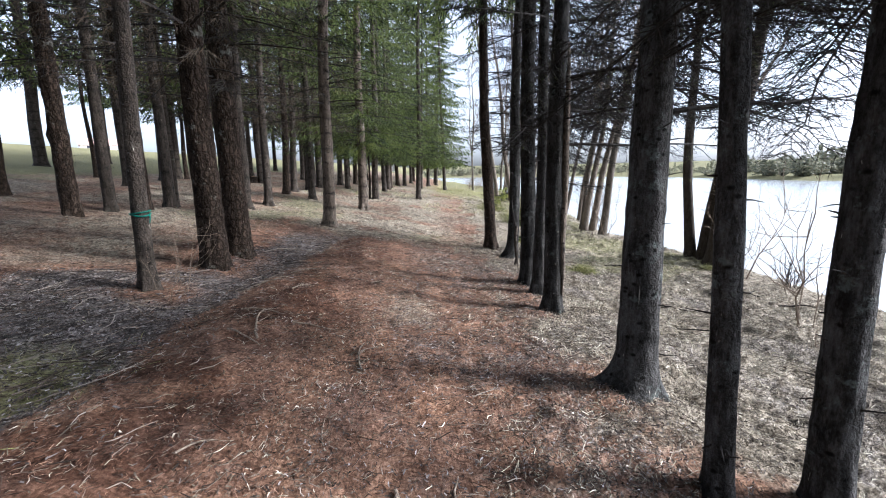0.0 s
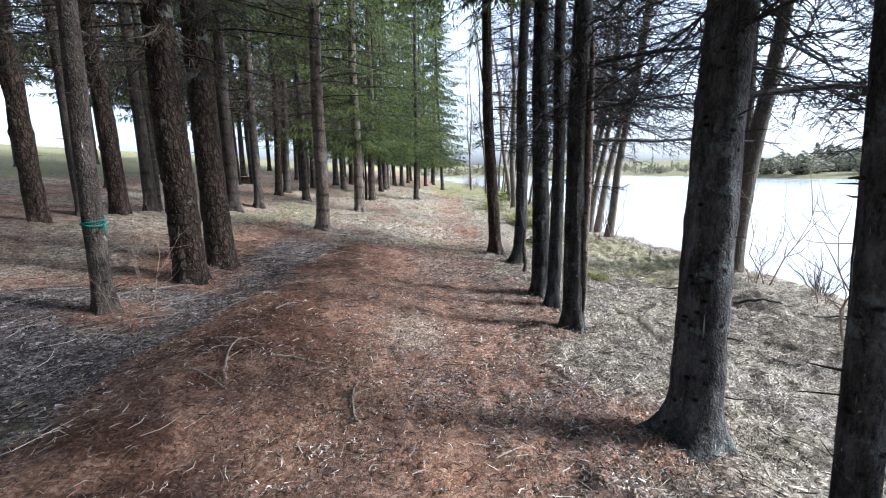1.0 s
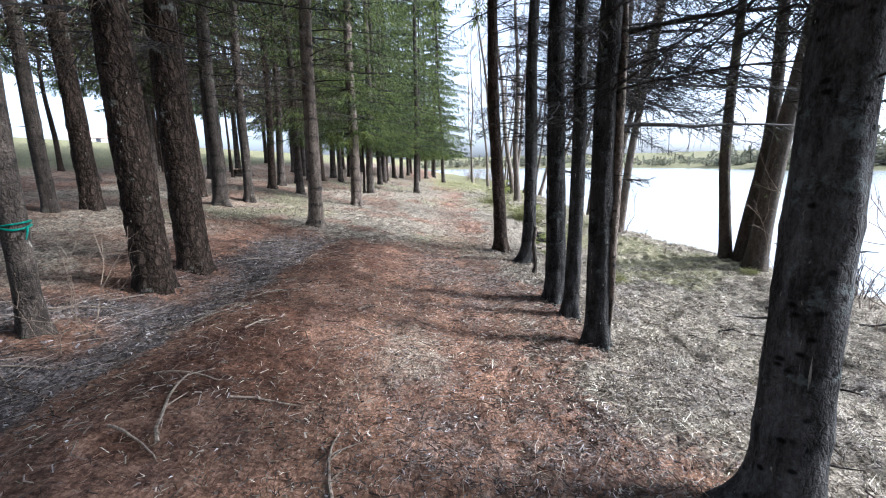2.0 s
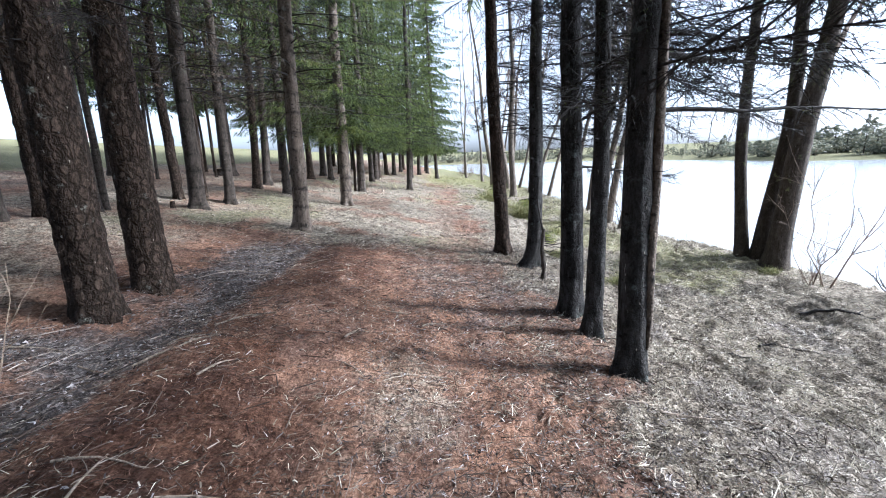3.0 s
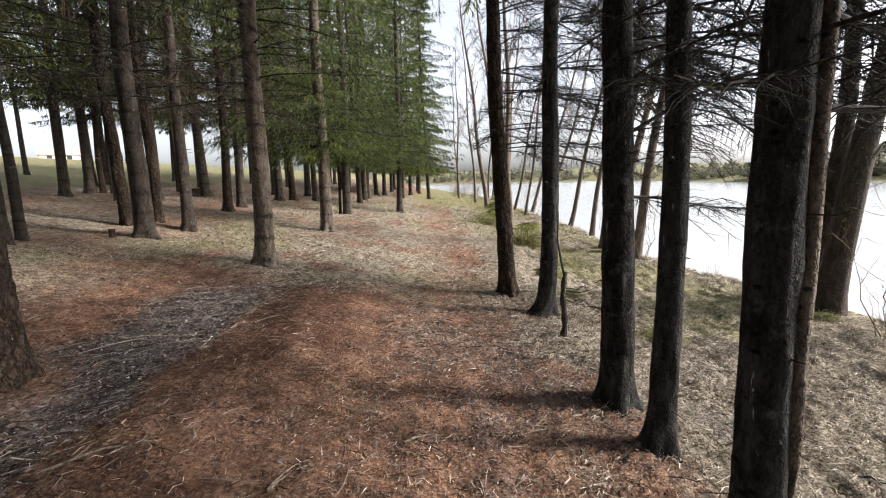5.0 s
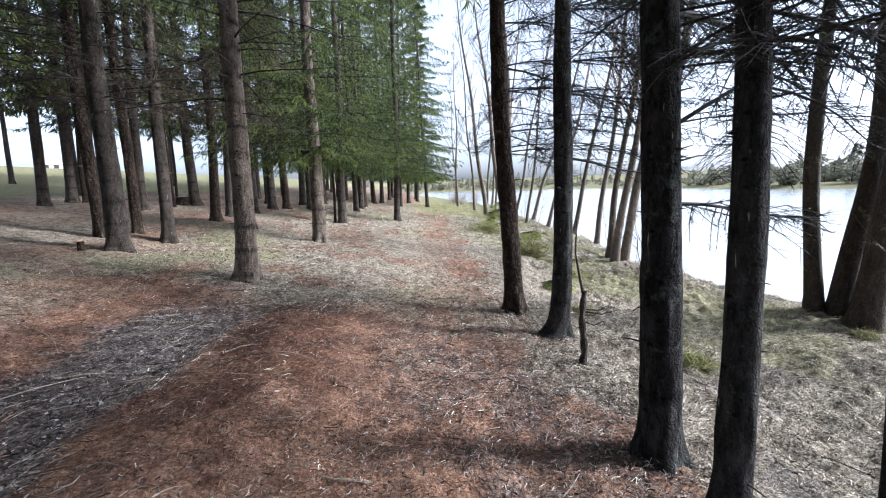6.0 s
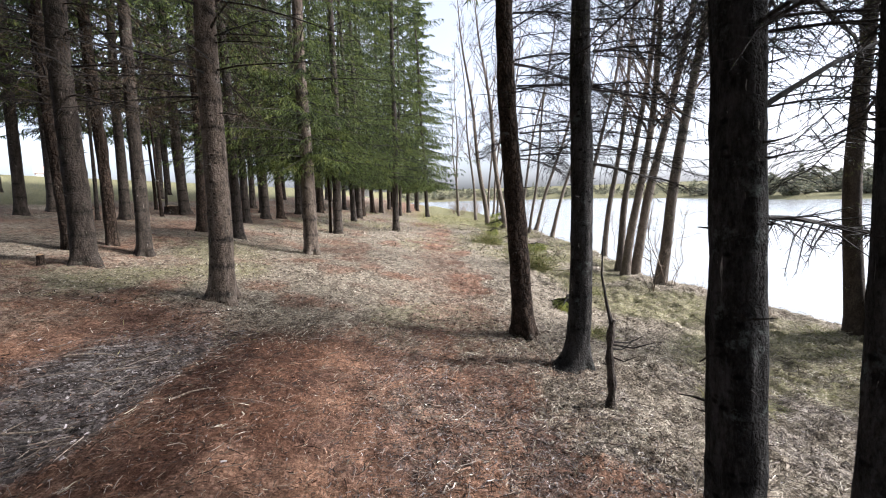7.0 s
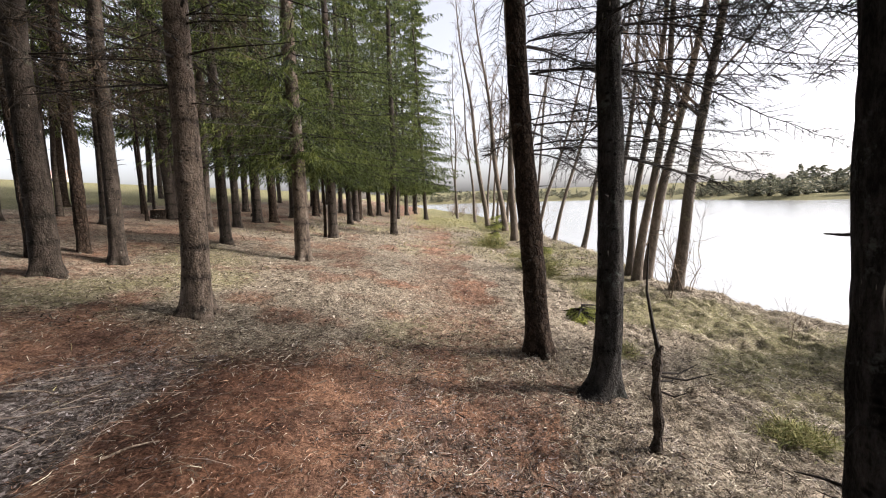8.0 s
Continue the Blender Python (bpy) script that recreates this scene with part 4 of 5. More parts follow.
def shrub_mesh(rng, stems, tall, wide, mat, fork=5, thick=0.0058):
    """Crooked bare shoots that fork again and again."""
    bag = Bag()
    s0, s1 = [], []

    def shoot(p, way, ln, r, depth):
        t = np.linspace(0, 1, 6)[:, None]
        line = p + way * ln * t + np.cumsum(rng.normal(size=(6, 3)) * 0.07 * ln, 0) * t + np.array([0, 0, 0.18 * ln]) * t ** 2
        bag.add(*tube(line, r * (1 - 0.75 * t[:, 0]), 4))
        for _ in range(fork if depth else fork // 2 + 1):
            v = 0.2 + 0.75 * rng.random()
            q = np.array([np.interp(v, t[:, 0], line[:, c]) for c in range(3)])
            dv = way + rng.normal(size=3) * 0.6
            dv /= np.linalg.norm(dv)
            if depth:
                shoot(q, dv, ln * (0.25 + 0.3 * rng.random()), r * 0.5, depth - 1)
            else:
                s0.append(q), s1.append(q + dv * ln * (0.25 + 0.4 * rng.random()))

    for _ in range(stems):
        a = rng.random() * 6.28
        o = np.array([math.cos(a), math.sin(a), 0])
        way = o * wide / tall * rng.random() + np.array([0, 0, 0.85]) + rng.normal(size=3) * 0.08
        shoot(o * (0.03 + 0.1 * wide * rng.random()) - np.array([0, 0, 0.1]), way, tall * (0.5 + 0.6 * rng.random()), thick * (0.6 + rng.random()), 1)
    spikes(bag, np.array(s0), np.array(s1), np.full(len(s0), 0.0024))
    return bag.mesh("shrub", mat)


SHRUBS = [shrub_mesh(rng, 6, 0.8, 0.35, PALE_TWIG, 3), shrub_mesh(rng, 3, 1.75, 0.6, PALE_TWIG, 6, 0.0095), shrub_mesh(rng, 22, 1.3, 0.9, PALE_TWIG, 4), shrub_mesh(rng, 13, 1.0, 0.9, TWIG, 3, 0.011)]
for x, y, k, s in ((6.4, 7.4, 3, 0.78), (5.9, 6.8, 0, 1.0), (6.2, 7.3, 0, 0.8), (4.9, 5.3, 1, 1.1), (6.09, 8.16, 1, 1.15), (5.88, 8.3, 0, 0.9), (5.21, 13.3, 1, 1.1), (4.65, 12.9, 1, 0.8), (6.3, 8.6, 0, 0.8), (5.1, 10.7, 0, 0.55), (6.3, 12.2, 0, 0.5), (5.4, 14.1, 1, 1.0),
                   (5.6, 12.8, 0, 0.5), (5.9, 16.8, 1, 1), (-2.62, 4.0, 1, 0.45), (-2.55, 3.7, 1, 0.3), (5.3, 6.1, 0, 0.6), (6.0, 8.3, 1, 0.9), (4.4, 4.6, 0, 0.5), (2.6, 46, 2, 1.2), (3.6, 47, 2, 1.3), (4.6, 45, 2, 1.3), (3.0, 52, 2, 1.3), (4.4, 52, 2, 1.4), (5.4, 50, 2, 1.5), (5.6, 37, 2, 1.0), (6.0, 30, 1, 1.2), (6.1, 27, 1, 1.1)):
    ob = tagged(new("shrub", SHRUBS[k]), ("low tangle of bare brown shoots at the water's edge", "few tall bare forked shoots on the bank", "dense reddish-brown leafless thicket", "dark bare bush with crooked stems at the water's edge")[k], "shrub", "bank shrubs")
    ob.matrix_basis = stand(x, y, turn=rng.random() * 360, sink=0.0) @ Matrix.Scale(s, 4)


# ---- young spruces and the snag ----
def young_spruce(x, y, tall, reach, count):
    t = thing("young_spruce", stand(x, y), "small bright green young spruce among dry grass", "sapling", "young spruces")
    wood, leaf = crown_meshes(rng, tall, 0.06, reach, count * 3, 22, 9, 0.0028, 0.8, 0.9, YOUNG, 0.3)
    part("stem", trunk_mesh(rng, 0.02 + tall * 0.012, tall, BARK), t)
    part("bough_wood", wood, t, "", None, "stuff")
    part("needles", leaf, t, "bright green needles", None, "stuff")


for x, y, tall, reach, count in ((3.3, 17.4, 0.6, 0.5, 30), (2.7, 22.1, 0.45, 0.4, 30), (4.6, 31, 1.0, 0.8, 30), (4.0, 29.5, 0.8, 0.7, 30), (2.2, 11.2, 0.25, 0.3, 18)):
    young_spruce(x, y, tall, reach, count)

snag = thing("dead_sapling", stand(1.38, 7.66), "snapped knobbly dead sapling with a thin forked top", "snag")
bag = Bag()
zz = np.linspace(-0.1, 0.78, 18)
sp = np.stack([-0.02 + 0.015 * np.sin(zz * 9), 0.01 * np.cos(zz * 7), zz], 1)
bag.add(*tube(sp, 0.034 * (1 - 0.25 * zz) * (1 + 0.18 * np.sin(zz * 31)), 10, 1 + 0.1 * lattice(rng, 18, 10, 1, 2)))
part("stem", bag.mesh("stem", BARK), snag)
bag = Bag()
bag.add(*tube([(-0.02, 0, 0.74), (-0.06, 0, 0.9), (-0.10, 0.02, 1.15), (-0.09, 0.03, 1.45)], [0.016, 0.012, 0.008, 0.004], 6))
part("leader", bag.mesh("leader", TWIG), snag, "thin grey leader shoot")
for z, a, ln in ((0.60, 0.1, 0.26), (0.575, -0.25, 0.3), (0.54, 0.35, 0.2), (0.4, 2.6, 0.08), (0.47, -0.6, 0.16)):
    bag = Bag()
    o = np.array([math.cos(a), math.sin(a), 0])
    bag.add(*tube([(0, 0, z), o * ln * 0.5 + np.array([0, 0, z - 0.02]), o * ln + np.array([0, 0, z + 0.03])], [0.008, 0.006, 0.002], 5))
    q = o * ln * rng.uniform(0.4, 1, (9, 1)) + np.array([0, 0, z])
    spikes(bag, q, q + o * 0.05 + rng.normal(size=(9, 3)) * 0.03, np.full(9, 0.0015))
    part("branch", bag.mesh("branch", TWIG), snag, "short dead side twig")


def stump(x, y, r, tall):
    t = thing("tree_stump", stand(x, y, sink=0.02), "short broken tree stump in the litter", "stump", "stumps")
    z = np.linspace(-0.1, tall, 7)
    bag = Bag()
    bag.add(*tube(np.stack([0 * z, 0 * z, z], 1), r * (1 + 0.4 * np.exp(-np.maximum(z, 0) / 0.04)), 12, 1 + 0.08 * lattice(rng, 7, 12, 2, 3)))
    part("bark", bag.mesh("bark", BARK_RED), t)
    a = np.arange(12) * 2 * math.pi / 12
    rim = np.stack([r * 0.98 * np.cos(a), r * 0.98 * np.sin(a), tall - 0.006 + 0.012 * rng.random(12)], 1)
    part("broken_top", mesh_of("broken_top", rim.tolist() + [(0, 0, tall + 0.02)], [(k, (k + 1) % 12, 12) for k in range(12)], WOOD), t, "pale splintered wood")


stump(-5.55, 10.55, 0.045, 0.17)
stump(-8.6, 18.9, 0.22, 0.28)

board = thing("notice_board", pose(-5.6, 44, ground_z(-5.6, 44), 0, 0, 8), "small white board on two posts among the trunks", "sign")
for dx in (-0.3, 0.3):
    v = [(dx + sx * 0.035, sy * 0.035, z) for z in (-0.1, 1.5) for sx, sy in ((-1, -1), (1, -1), (1, 1), (-1, 1))]
    part("post", mesh_of("post", v, [(0, 1, 5, 4), (1, 2, 6, 5), (2, 3, 7, 6), (3, 0, 4, 7), (4, 5, 6, 7)], STICK), board)
v = [(sx * 0.45, -0.05 + sy * 0.015, z) for z in (0.75, 1.6) for sx, sy in ((-1, -1), (1, -1), (1, 1), (-1, 1))]
part("panel", mesh_of("panel", v, [(0, 1, 5, 4), (1, 2, 6, 5), (2, 3, 7, 6), (3, 0, 4, 7), (4, 5, 6, 7), (3, 2, 1, 0)], WALL), board, "plain white panel")


# ---- far bank ----
def far_tree_mesh(rng, tall, wide, pieces, cone):
    s = rng.random(pieces) ** 0.9
    z = tall * (0.02 + 0.98 * s)
    rad = wide * ((1 - s) if cone else np.sin(np.clip(s * 1.05, 0, 1) * 3.1)) * np.sqrt(rng.random(pieces)) + 0.1
    a = rng.random(pieces) * 6.28
    p = np.stack([rad * np.cos(a), rad * np.sin(a), z], 1)
    d = rng.normal(size=(pieces, 3)) * 0.5
    d[:, 2] -= 0.3 if cone else -0.2
    w = np.cross(d, rng.normal(size=(pieces, 3)))
    w *= 0.24 / (np.linalg.norm(w, axis=1)[:, None] + 1e-9)
    v = np.stack([p - d * 0.42, p + w, p + d * 0.42, p - w], 1).reshape(-1, 3)
    return mesh_of("crown", v.tolist(), np.arange(len(v)).reshape(-1, 4).tolist(), HAZED_LEAF)


FAR = [far_tree_mesh(rng, 7, 1.6, 200, True), far_tree_mesh(rng, 6, 2.4, 260, False), far_tree_mesh(rng, 9, 2.0, 220, True)]
bag = Bag()
bag.add(*tube([(0, 0, -0.2), (0.03, 0, 1.5), (0, 0.04, 3.2), (0, 0, 5)], [0.17, 0.12, 0.09, 0.03], 7))
FAR_TRUNK = bag.mesh("trunk", BARK, True)
for k in range(400):
    az = radians(-3 + 83 * ((k * 0.618) % 1))
    edge = 0.5 + 0.5 * math.sin(az * 9)
    r = float(far_shore(az)) + 6 + 40 * rng.random() ** 1.5
    x, y = r * math.sin(az), r * math.cos(az)
    s = (0.35 + 0.4 * rng.random()) * (0.7 + 0.5 * edge) * (0.6 if az < radians(32) else 1.0)
    t = thing("far_tree", pose(x, y, float(height(x, y)) - 0.1, 0, 0, rng.random() * 360) @ Matrix.Diagonal((s * (1 + 0.9 * rng.random()), s * (1 + 0.9 * rng.random()), s * (0.6 + 0.6 * rng.random()), 1)), "small green tree on the far shore, dulled by haze in its colour", "tree", "far shore trees")
    part("trunk", FAR_TRUNK, t)
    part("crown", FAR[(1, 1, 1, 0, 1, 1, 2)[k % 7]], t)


def house(x, y, z, w, dp, h, turn):
    t = thing("house", pose(x, y, z, 0, 0, turn), "pale house with a red pitched roof beyond the field", "house")
    v = [(sx * w / 2, sy * dp / 2, zz) for zz in (-1, h) for sx, sy in ((-1, -1), (1, -1), (1, 1), (-1, 1))]
    part("wall", mesh_of("wall", v + [(-w / 2, 0, h + 1.7), (w / 2, 0, h + 1.7)], [(0, 1, 5, 4), (2, 3, 7, 6), (1, 2, 6, 9, 5), (3, 0, 4, 8, 7)], WALL), t)
    o = 0.4
    rv = [(-w / 2 - o, -dp / 2 - o, h - 0.3), (w / 2 + o, -dp / 2 - o, h - 0.3), (w / 2 + o, 0, h + 2.0), (-w / 2 - o, 0, h + 2.0), (w / 2 + o, dp / 2 + o, h - 0.3), (-w / 2 - o, dp / 2 + o, h - 0.3)]
    rv += [(a, b, c - 0.18) for a, b, c in rv]
    part("roof", mesh_of("roof", rv, [(0, 1, 2, 3), (3, 2, 4, 5), (7, 6, 9, 8), (8, 9, 11, 10), (0, 6, 7, 1), (4, 10, 11, 5), (1, 7, 8, 2), (2, 8, 10, 4), (0, 3, 9, 6), (3, 5, 11, 9)], ROOF), t)
    for k in range(3):
        cx = -w / 2 + w * (k + 1) / 4
        wv = [(cx + a * 0.6, -dp / 2 - 0.05, h * 0.55 + c * 0.6) for a, c in ((-1, -1), (1, -1), (1, 1), (-1, 1))]
        wv += [(a, b + 0.1, c) for a, b, c in wv]
        part("window", mesh_of("window", wv, [(0, 1, 2, 3), (0, 4, 5, 1), (1, 5, 6, 2), (2, 6, 7, 3), (3, 7, 4, 0)], PANE), t)


for x, y, w, turn in ((-112, 138, 9, 40),):
    house(x, y, float(height(x, y)) - 0.6, w, 8, 2.6, turn)


# ---- litter ----
def scatter(rng, count, x0, x1, y0, y1, keep):
    x, y = rng.uniform(x0, x1, count * 3), rng.uniform(y0, y1, count * 3)
    ok = rng.random(count * 3) < keep(x, y)
    x, y = x[ok][:count], y[ok][:count]
    return np.stack([x, y, height(x, y) + relief(x, y)], 1)


def strands(rng, p, ln, width, stand_up, curl, combed=False):
    """Bent ribbons of two quads lying in or standing from the floor; combed ones lie in swathes."""
    n = len(p)
    a = rng.random(n) * 6.283
    if combed:
        a = 9 * patches(p[:, 0], p[:, 1], 1.6, 41) + 0.75 * rng.normal(size=n)
    up = stand_up * rng.random(n) ** 2
    d = np.stack([np.cos(a) * np.cos(up), np.sin(a) * np.cos(up), np.sin(up)], 1)
    l = (ln * (0.4 + 0.8 * rng.random(n)))[:, None]
    s = np.stack([-np.sin(a), np.cos(a), 0.5 * rng.normal(size=n)], 1) * (width * (0.6 + 0.8 * rng.random(n)))[:, None]
    p = p + np.array([0, 0, 0.003]) + np.array([0, 0, 0.014]) * rng.random(n)[:, None]
    m = p + d * l * 0.5 + np.stack([rng.normal(size=n) * curl, rng.normal(size=n) * curl, 0.3 * abs(rng.normal(size=n)) * curl], 1) * l
    e = p + d * l + np.stack([rng.normal(size=n) * curl, rng.normal(size=n) * curl, -0.35 * np.sin(up)], 1) * l
    v = np.stack([p - s, p + s, m + s, m - s, e], 1).reshape(-1, 3)
    i = np.arange(n)[:, None] * 5
    return v, (i + np.array([[0, 1, 2, 3]])).tolist() + (i + np.array([[3, 2, 4]])).tolist()


def litter(name, label, category, mat, *pieces):
    v, f, n = [], [], 0
    for verts, faces in pieces:
        v.append(verts)
        f += [[k + n for k in face] for face in faces]
        n += len(verts)
    tagged(new(name, mesh_of(name, np.concatenate(v).tolist(), f, mat)), label, category, kind="stuff")


straw_at = lambda x, y: cover(x, y)[0] * (1 - 0.8 * cover(x, y)[1])
bare_at = lambda x, y: np.clip(1 - cover(x, y)[0] * 0.8 - cover(x, y)[1] * 0.6, 0.05, 1)
clumped = lambda x, y: straw_at(x, y) * (0.12 + 0.88 * smooth(0.5, 0.68, patches(x, y, 6, 43)))
grey_at = lambda x, y: 0.08 + 0.9 * cover(x, y)[1]
turf_at = lambda x, y: cover(x, y)[2]
litter("dry_grass", "matted pale dry grass lying on the bank", "grass", STRAW,
       strands(rng, scatter(rng, 52000, 0.2, 5.8, 0.6, 9.5, straw_at), 0.06, 0.0012, 1.0, 0.4),
       strands(rng, scatter(rng, 24000, 0.2, 5.8, 0.6, 9.5, clumped), 0.09, 0.0016, 1.0, 0.4, True),
       strands(rng, scatter(rng, 14000, -2.4, 0.9, 0.4, 9.5, straw_at), 0.075, 0.0014, 0.4, 0.16),
       strands(rng, scatter(rng, 30000, -5, 6.4, 8.2, 16, straw_at), 0.1, 0.0017, 0.7, 0.2),
       strands(rng, scatter(rng, 7000, -5, 6, 16, 28, straw_at), 0.2, 0.005, 1.0, 0.2))
litter("thin_grass", "thin greenish grass in patches", "grass", GRASS,
       strands(rng, scatter(rng, 15000, -6, 6.4, 1.2, 18, turf_at), 0.09, 0.0015, 1.2, 0.15),
       strands(rng, scatter(rng, 6000, -5, 6, 18, 40, turf_at), 0.2, 0.006, 1.3, 0.15))
litter("fallen_needles", "red-brown fallen needles and bark crumbs", "litter", BROWN,
       strands(rng, scatter(rng, 36000, -4.5, 1.6, 0.4, 9.5, bare_at), 0.045, 0.0013, 0.35, 0.2),
       strands(rng, scatter(rng, 9000, -9, 1.6, 5, 18, bare_at), 0.07, 0.003, 0.4, 0.2))
litter("leaf_litter", "grey curled leaf and bark litter", "litter", CHIP,
       strands(rng, scatter(rng, 7000, -4.2, -1.7, 1.5, 9.2, lambda x, y: cover(x, y)[1]), 0.036, 0.0055, 0.7, 0.3),
       strands(rng, scatter(rng, 16000, -4.5, 1.5, 0.4, 9.5, grey_at), 0.04, 0.0026, 0.6, 0.3),
       strands(rng, scatter(rng, 6000, -3, 1.5, 0.4, 9.5, lambda x, y: 0.6 + 0 * x), 0.026, 0.0021, 0.6, 0.3),
       strands(rng, scatter(rng, 13000, -0.7, 1.6, 1.5, 9.5, lambda x, y: 0.3 + cover(x, y)[1]), 0.034, 0.0026, 0.6, 0.3),
       strands(rng, scatter(rng, 26000, 0.5, 5.5, 0.6, 10, lambda x, y: 0.6 + 0 * x), 0.028, 0.0024, 0.9, 0.3))
litter("litter_crumbs", "broken straw, bark crumbs and curled leaves", "litter", CRUMB,
       strands(rng, scatter(rng, 26000, 0.7, 4.6, 1.4, 9.5, lambda x, y: 0.25 + 0.75 * patches(x, y, 5, 61)), 0.028, 0.0028, 1.3, 0.45),
       strands(rng, scatter(rng, 12000, -1.5, 1.3, 1.4, 9.0, lambda x, y: 0.7 * smooth(0.42, 0.7, patches(x, y, 1.3, 63)) * smooth(-1.5, -0.8, x)), 0.026, 0.0028, 1.1, 0.45),
       strands(rng, scatter(rng, 6000, -4.6, 3.5, 9.0, 13, lambda x, y: 0.6 * patches(x, y, 3, 65)), 0.045, 0.005, 1.0, 0.4))
bag = Bag()


def lay_twigs(places, shortest, longest, thin, thick, along=None):
    for p in places:
        a = rng.random() * 6.28 if along is None else along + 0.45 * rng.normal()
        ln = shortest + (longest - shortest) * rng.random() ** 2
        d = np.array([math.cos(a), math.sin(a), 0.12 * rng.normal()])
        mid = p + np.array([0, 0, 0.012])
        r = thin + (thick - thin) * rng.random() ** 3
        bow = rng.normal(size=3) * np.array([0.3, 0.3, 0.1]) * ln
        bag.add(*tube([mid - d * ln, mid + bow, mid + d * ln], [r * 1.2, r, r * 0.5], 3) if ln < 0.09 else tube([mid - d * ln, mid - d * ln * 0.3 + bow, mid + d * ln * 0.4 + bow * 0.6, mid + d * ln], [r * 1.2, r, r * 0.9, r * 0.5], 4))


lay_twigs(scatter(rng, 7500, -2.2, 1.6, 0.5, 9.5, lambda x, y: 0.15 + 0.85 * patches(x, y, 1.9, 51)), 0.012, 0.06, 0.0012, 0.0032)
lay_twigs(scatter(rng, 3000, -4.0, 4.0, 0.5, 10, lambda x, y: 0.5 + 0 * x), 0.03, 0.15, 0.0014, 0.0038)
lay_twigs(scatter(rng, 1500, -0.4, 2.4, 2, 10, lambda x, y: 0.5 + 0 * x), 0.03, 0.14, 0.0014, 0.0044)
lay_twigs(scatter(rng, 800, -4.2, -1.8, 2, 9, lambda x, y: cover(x, y)[1]), 0.05, 0.3, 0.0018, 0.0045, 0.7)
tagged(new("small_twigs", bag.mesh("small_twigs", TWIGLET)), "scattered small dry twigs", "twigs", kind="stuff")


def tussock(x, y, tall, wide, count):
    p = np.stack([x + wide * 0.4 * rng.normal(size=count), y + wide * 0.3 * rng.normal(size=count)], 1)
    p = np.column_stack([p, height(p[:, 0], p[:, 1]) + relief(p[:, 0], p[:, 1])])
    v, f = strands(rng, p - np.array([x, y, ground_z(x, y)]), tall * 1.2, 0.0016 + tall * 0.002, 1.5, 0.22)
    ob = tagged(new("grass_tussock", mesh_of("grass_tussock", v.tolist(), f, TUFT)), "soft yellow-green tussock of fine grass on the bank", "grass", "tussocks", "stuff")
    ob.matrix_basis = Matrix.Translation((x, y, ground_z(x, y)))


for x, y, tall, wide, count in ((2.75, 15.6, 0.75, 0.42, 1400), (2.3, 20.8, 0.7, 0.6, 1200), (2.78, 8.1, 0.17, 0.3, 1700), (2.2, 9.9, 0.14, 0.3, 500), (5.95, 9.15, 0.13, 0.22, 450), (5.6, 10.2, 0.12, 0.4, 250), (5.2, 9.4, 0.1, 0.35, 200), (3.2, 13.0, 0.2, 0.5, 700), (3.9, 15.2, 0.2, 0.6, 700), (2.9, 18.6, 0.25, 0.6, 600)):
    tussock(x, y, tall, wide, count)


def fallen_stick(x0, y0, x1, y1, r, bow=0.07, mat=STICK, label="dry pale fallen stick lying on the floor"):
    r = r * 0.85
    p, q = np.array([x0, y0, ground_z(x0, y0) + r]), np.array([x1, y1, ground_z(x1, y1) + r])
    mid = (p + q) / 2
    ln = np.linalg.norm(q - p)
    t = np.linspace(0, 1, 9)[:, None]
    side = np.array([-(q - p)[1], (q - p)[0], 0]) / ln
    line = p + (q - p) * t + side * bow * ln * np.sin(t * 3.1) + np.cumsum(rng.normal(size=(9, 3)), 0) * 0.011 * ln
    line[:, 2] = [ground_z(a, b) + r * 1.2 + 0.004 for a, b, _ in line]
    bag = Bag()
    bag.add(*tube(line - mid, r * (1 - 0.6 * t[:, 0]), 6))
    n = rng.integers(0, 3)
    for _ in range(n):
        k = rng.integers(2, 7)
        e = line[k] - mid + (q - p) / ln * 0.12 * ln + side * rng.choice((-1, 1)) * 0.15 * ln + np.array([0, 0, 0.015])
        bag.add(*tube([line[k] - mid, e], [r * 0.5, r * 0.2], 4))
    ob = tagged(new("fallen_stick", bag.mesh("fallen_stick", mat)), label, "stick", "fallen sticks")
    ob.matrix_basis = Matrix.Translation(mid)


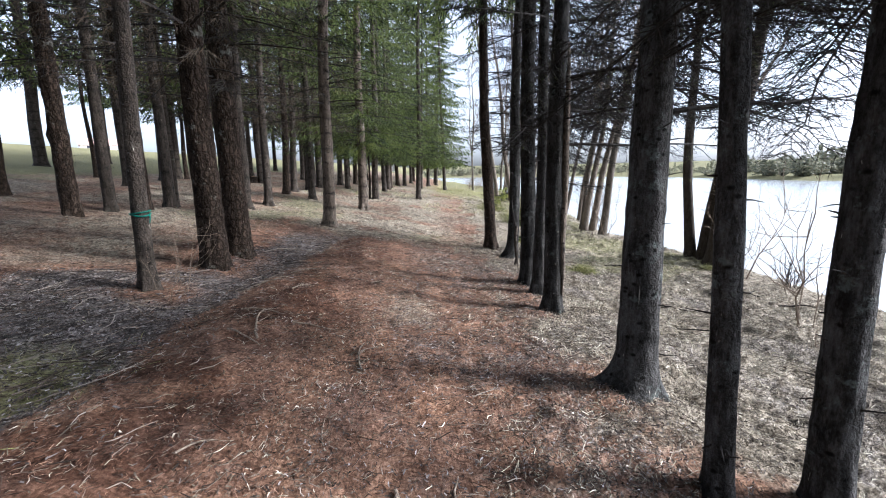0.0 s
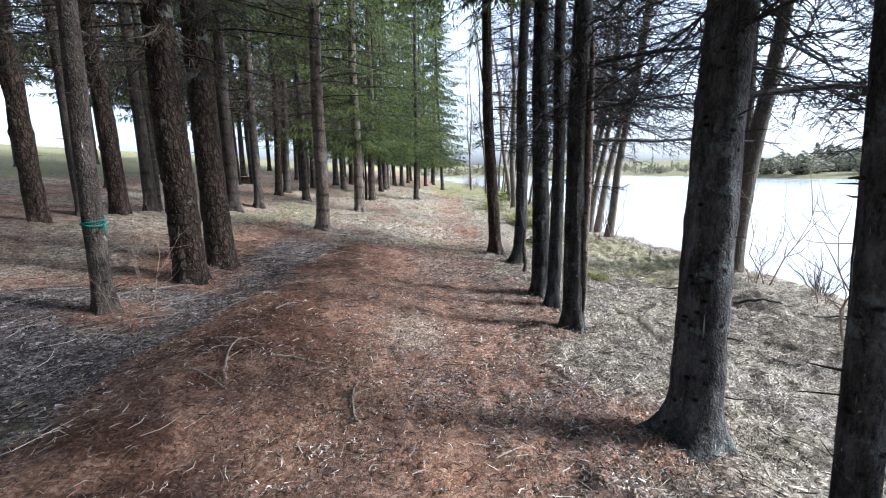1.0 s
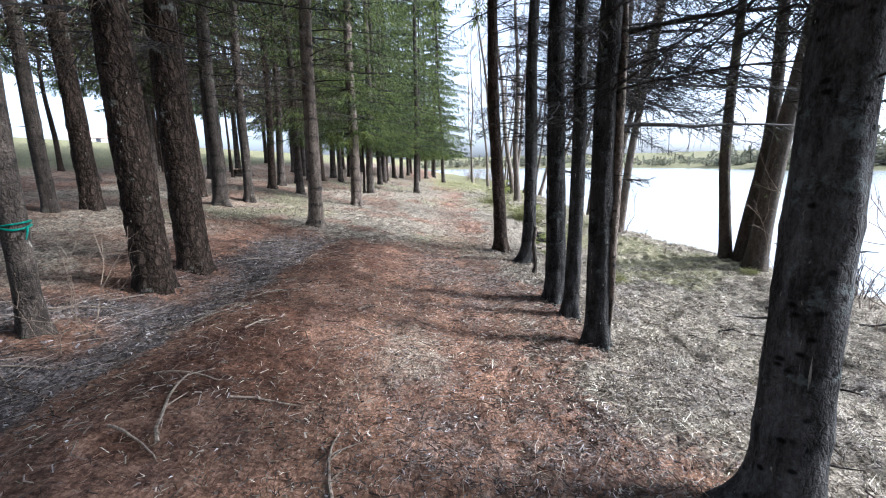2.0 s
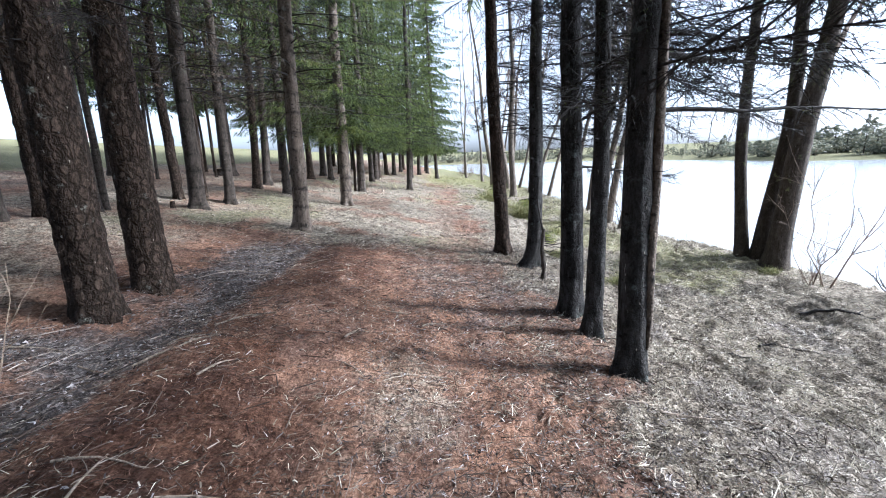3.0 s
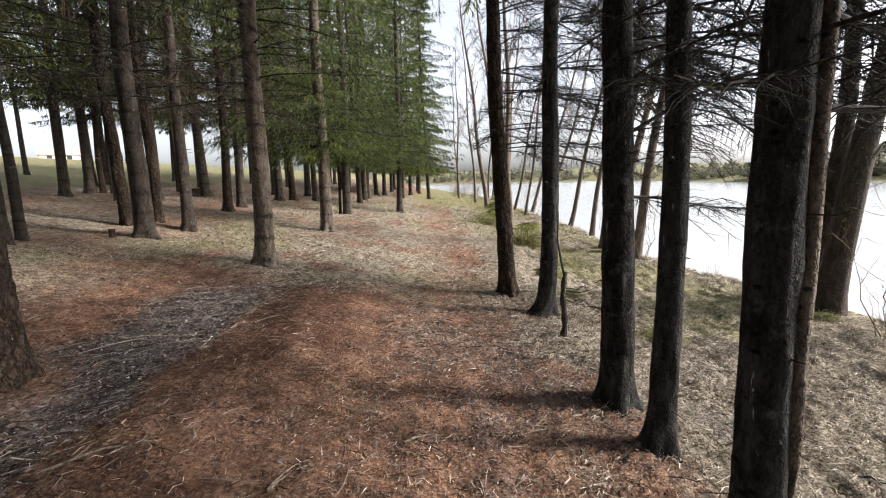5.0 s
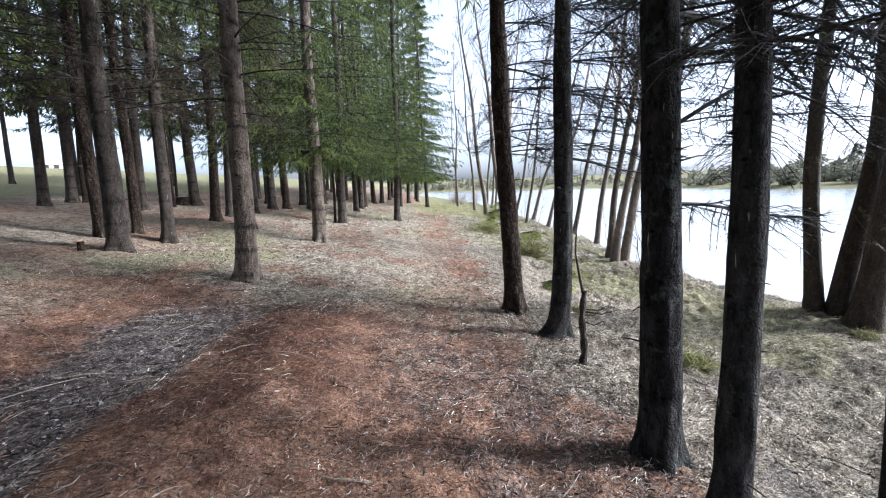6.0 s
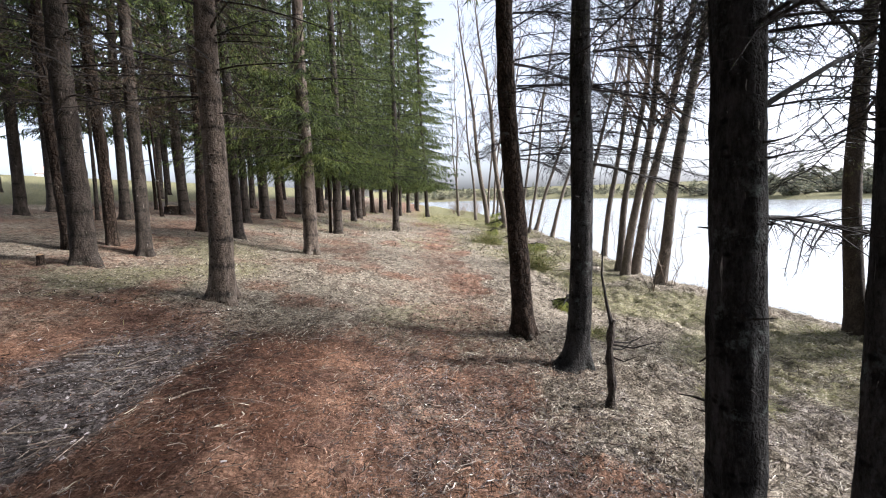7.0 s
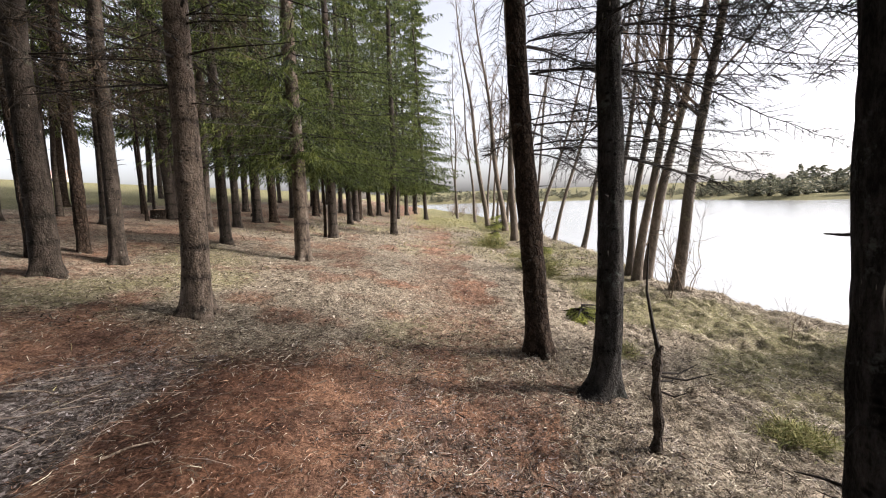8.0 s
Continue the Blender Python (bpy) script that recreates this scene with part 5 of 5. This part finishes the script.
for x0, y0, x1, y1, r in (
    (-1.73, 3.38, -1.29, 3.37, 0.0070),
    (-1.24, 3.22, -0.87, 3.27, 0.0090),
    (-4.77, 4.32, -4.62, 4.57, 0.0060),
    (-1.35, 2.81, -1.56, 3.38, 0.0110),
    (-0.57, 2.70, -0.63, 3.08, 0.0110),
    (-1.19, 1.61, -1.08, 1.75, 0.0070),
    (-0.59, 1.83, -0.64, 2.06, 0.0060),
    (-2.08, 4.66, -1.72, 4.77, 0.0060),
    (-2.96, 4.21, -2.94, 3.81, 0.0060),
    (-0.21, 1.65, -0.18, 1.55, 0.0110),
    (0.08, 1.59, 0.10, 1.78, 0.0090),
    (0.34, 1.75, 0.33, 1.64, 0.0060),
    (-4.31, 4.73, -3.82, 4.37, 0.0070),
    (-1.58, 2.85, -1.30, 2.69, 0.0090),
    (-2.10, 4.34, -1.72, 4.67, 0.0090),
    (-0.54, 4.37, -0.20, 4.55, 0.0070),
    (-0.20, 4.55, -0.03, 4.57, 0.0060),
    (-1.55, 4.09, -1.44, 4.32, 0.0090),
    (-0.90, 4.97, -0.79, 5.23, 0.0070),
    (-1.67, 5.05, -1.50, 5.24, 0.0060),
    (1.27, 4.29, 2.21, 3.97, 0.0090),
    (1.25, 4.38, 0.69, 4.45, 0.0090),
    (0.10, 5.27, 0.13, 5.07, 0.0070),
    (-0.84, 4.58, -0.65, 4.39, 0.0070),
    (0.48, 4.07, 0.56, 4.21, 0.0090),
    (-1.90, 4.57, -1.72, 4.70, 0.0090),
    (-1.91, 4.97, -1.50, 5.19, 0.0090),
    (-0.90, 4.98, -0.80, 5.27, 0.0060),
    (-0.30, 5.50, -0.10, 5.62, 0.0090),
    (-0.47, 5.84, -0.76, 5.83, 0.0110),
    (0.46, 5.73, 0.78, 5.80, 0.0070),
    (0.12, 5.12, 0.17, 5.33, 0.0070),
    (-6.01, 10.66, -6.12, 11.81, 0.0070),
    (-4.84, 10.58, -4.86, 10.71, 0.0110),
    (-1.82, 7.19, -1.60, 7.30, 0.0090),
    (-2.15, 7.48, -2.14, 7.67, 0.0060),
    (-0.05, 8.29, -0.02, 8.49, 0.0090),
    (0.20, 7.84, 0.33, 7.90, 0.0060),
    (1.57, 13.29, 1.93, 12.72, 0.0090),
    (-1.21, 8.63, -1.19, 8.92, 0.0090),
    (1.12, 7.81, 1.51, 8.01, 0.0070),
    (1.9, 29.0, 3.1, 29.6, 0.04),
    (-2.75, 3.45, -2.2, 3.6, 0.007),
    (-2.9, 3.5, -2.35, 3.2, 0.006),
    (-2.5, 4.4, -2.0, 4.1, 0.008),
    (-3.3, 4.3, -2.7, 4.5, 0.009),
    (-2.7, 6.6, -2.1, 6.9, 0.009),
    (-3.1, 6.9, -2.5, 7.2, 0.007),
    (-2.6, 7.5, -2.0, 7.3, 0.006),
    (-3.0, 7.8, -2.3, 8.0, 0.008),
    (-3.6, 7.4, -3.0, 7.0, 0.007),
):
    fallen_stick(x0, y0, x1, y1, r)
for x0, y0, x1, y1, r in ((4.7, 7.08, 5.3, 6.72, 0.03), (5.3, 6.3, 5.75, 6.15, 0.02), (3.2, 5.9, 3.75, 5.7, 0.012), (4.1, 6.6, 4.3, 6.1, 0.012), (2.6, 5.55, 3.1, 5.35, 0.009)):
    fallen_stick(x0, y0, x1, y1, r, 0.05, TWIG, "dark rotting fallen branch on the grassy bank")
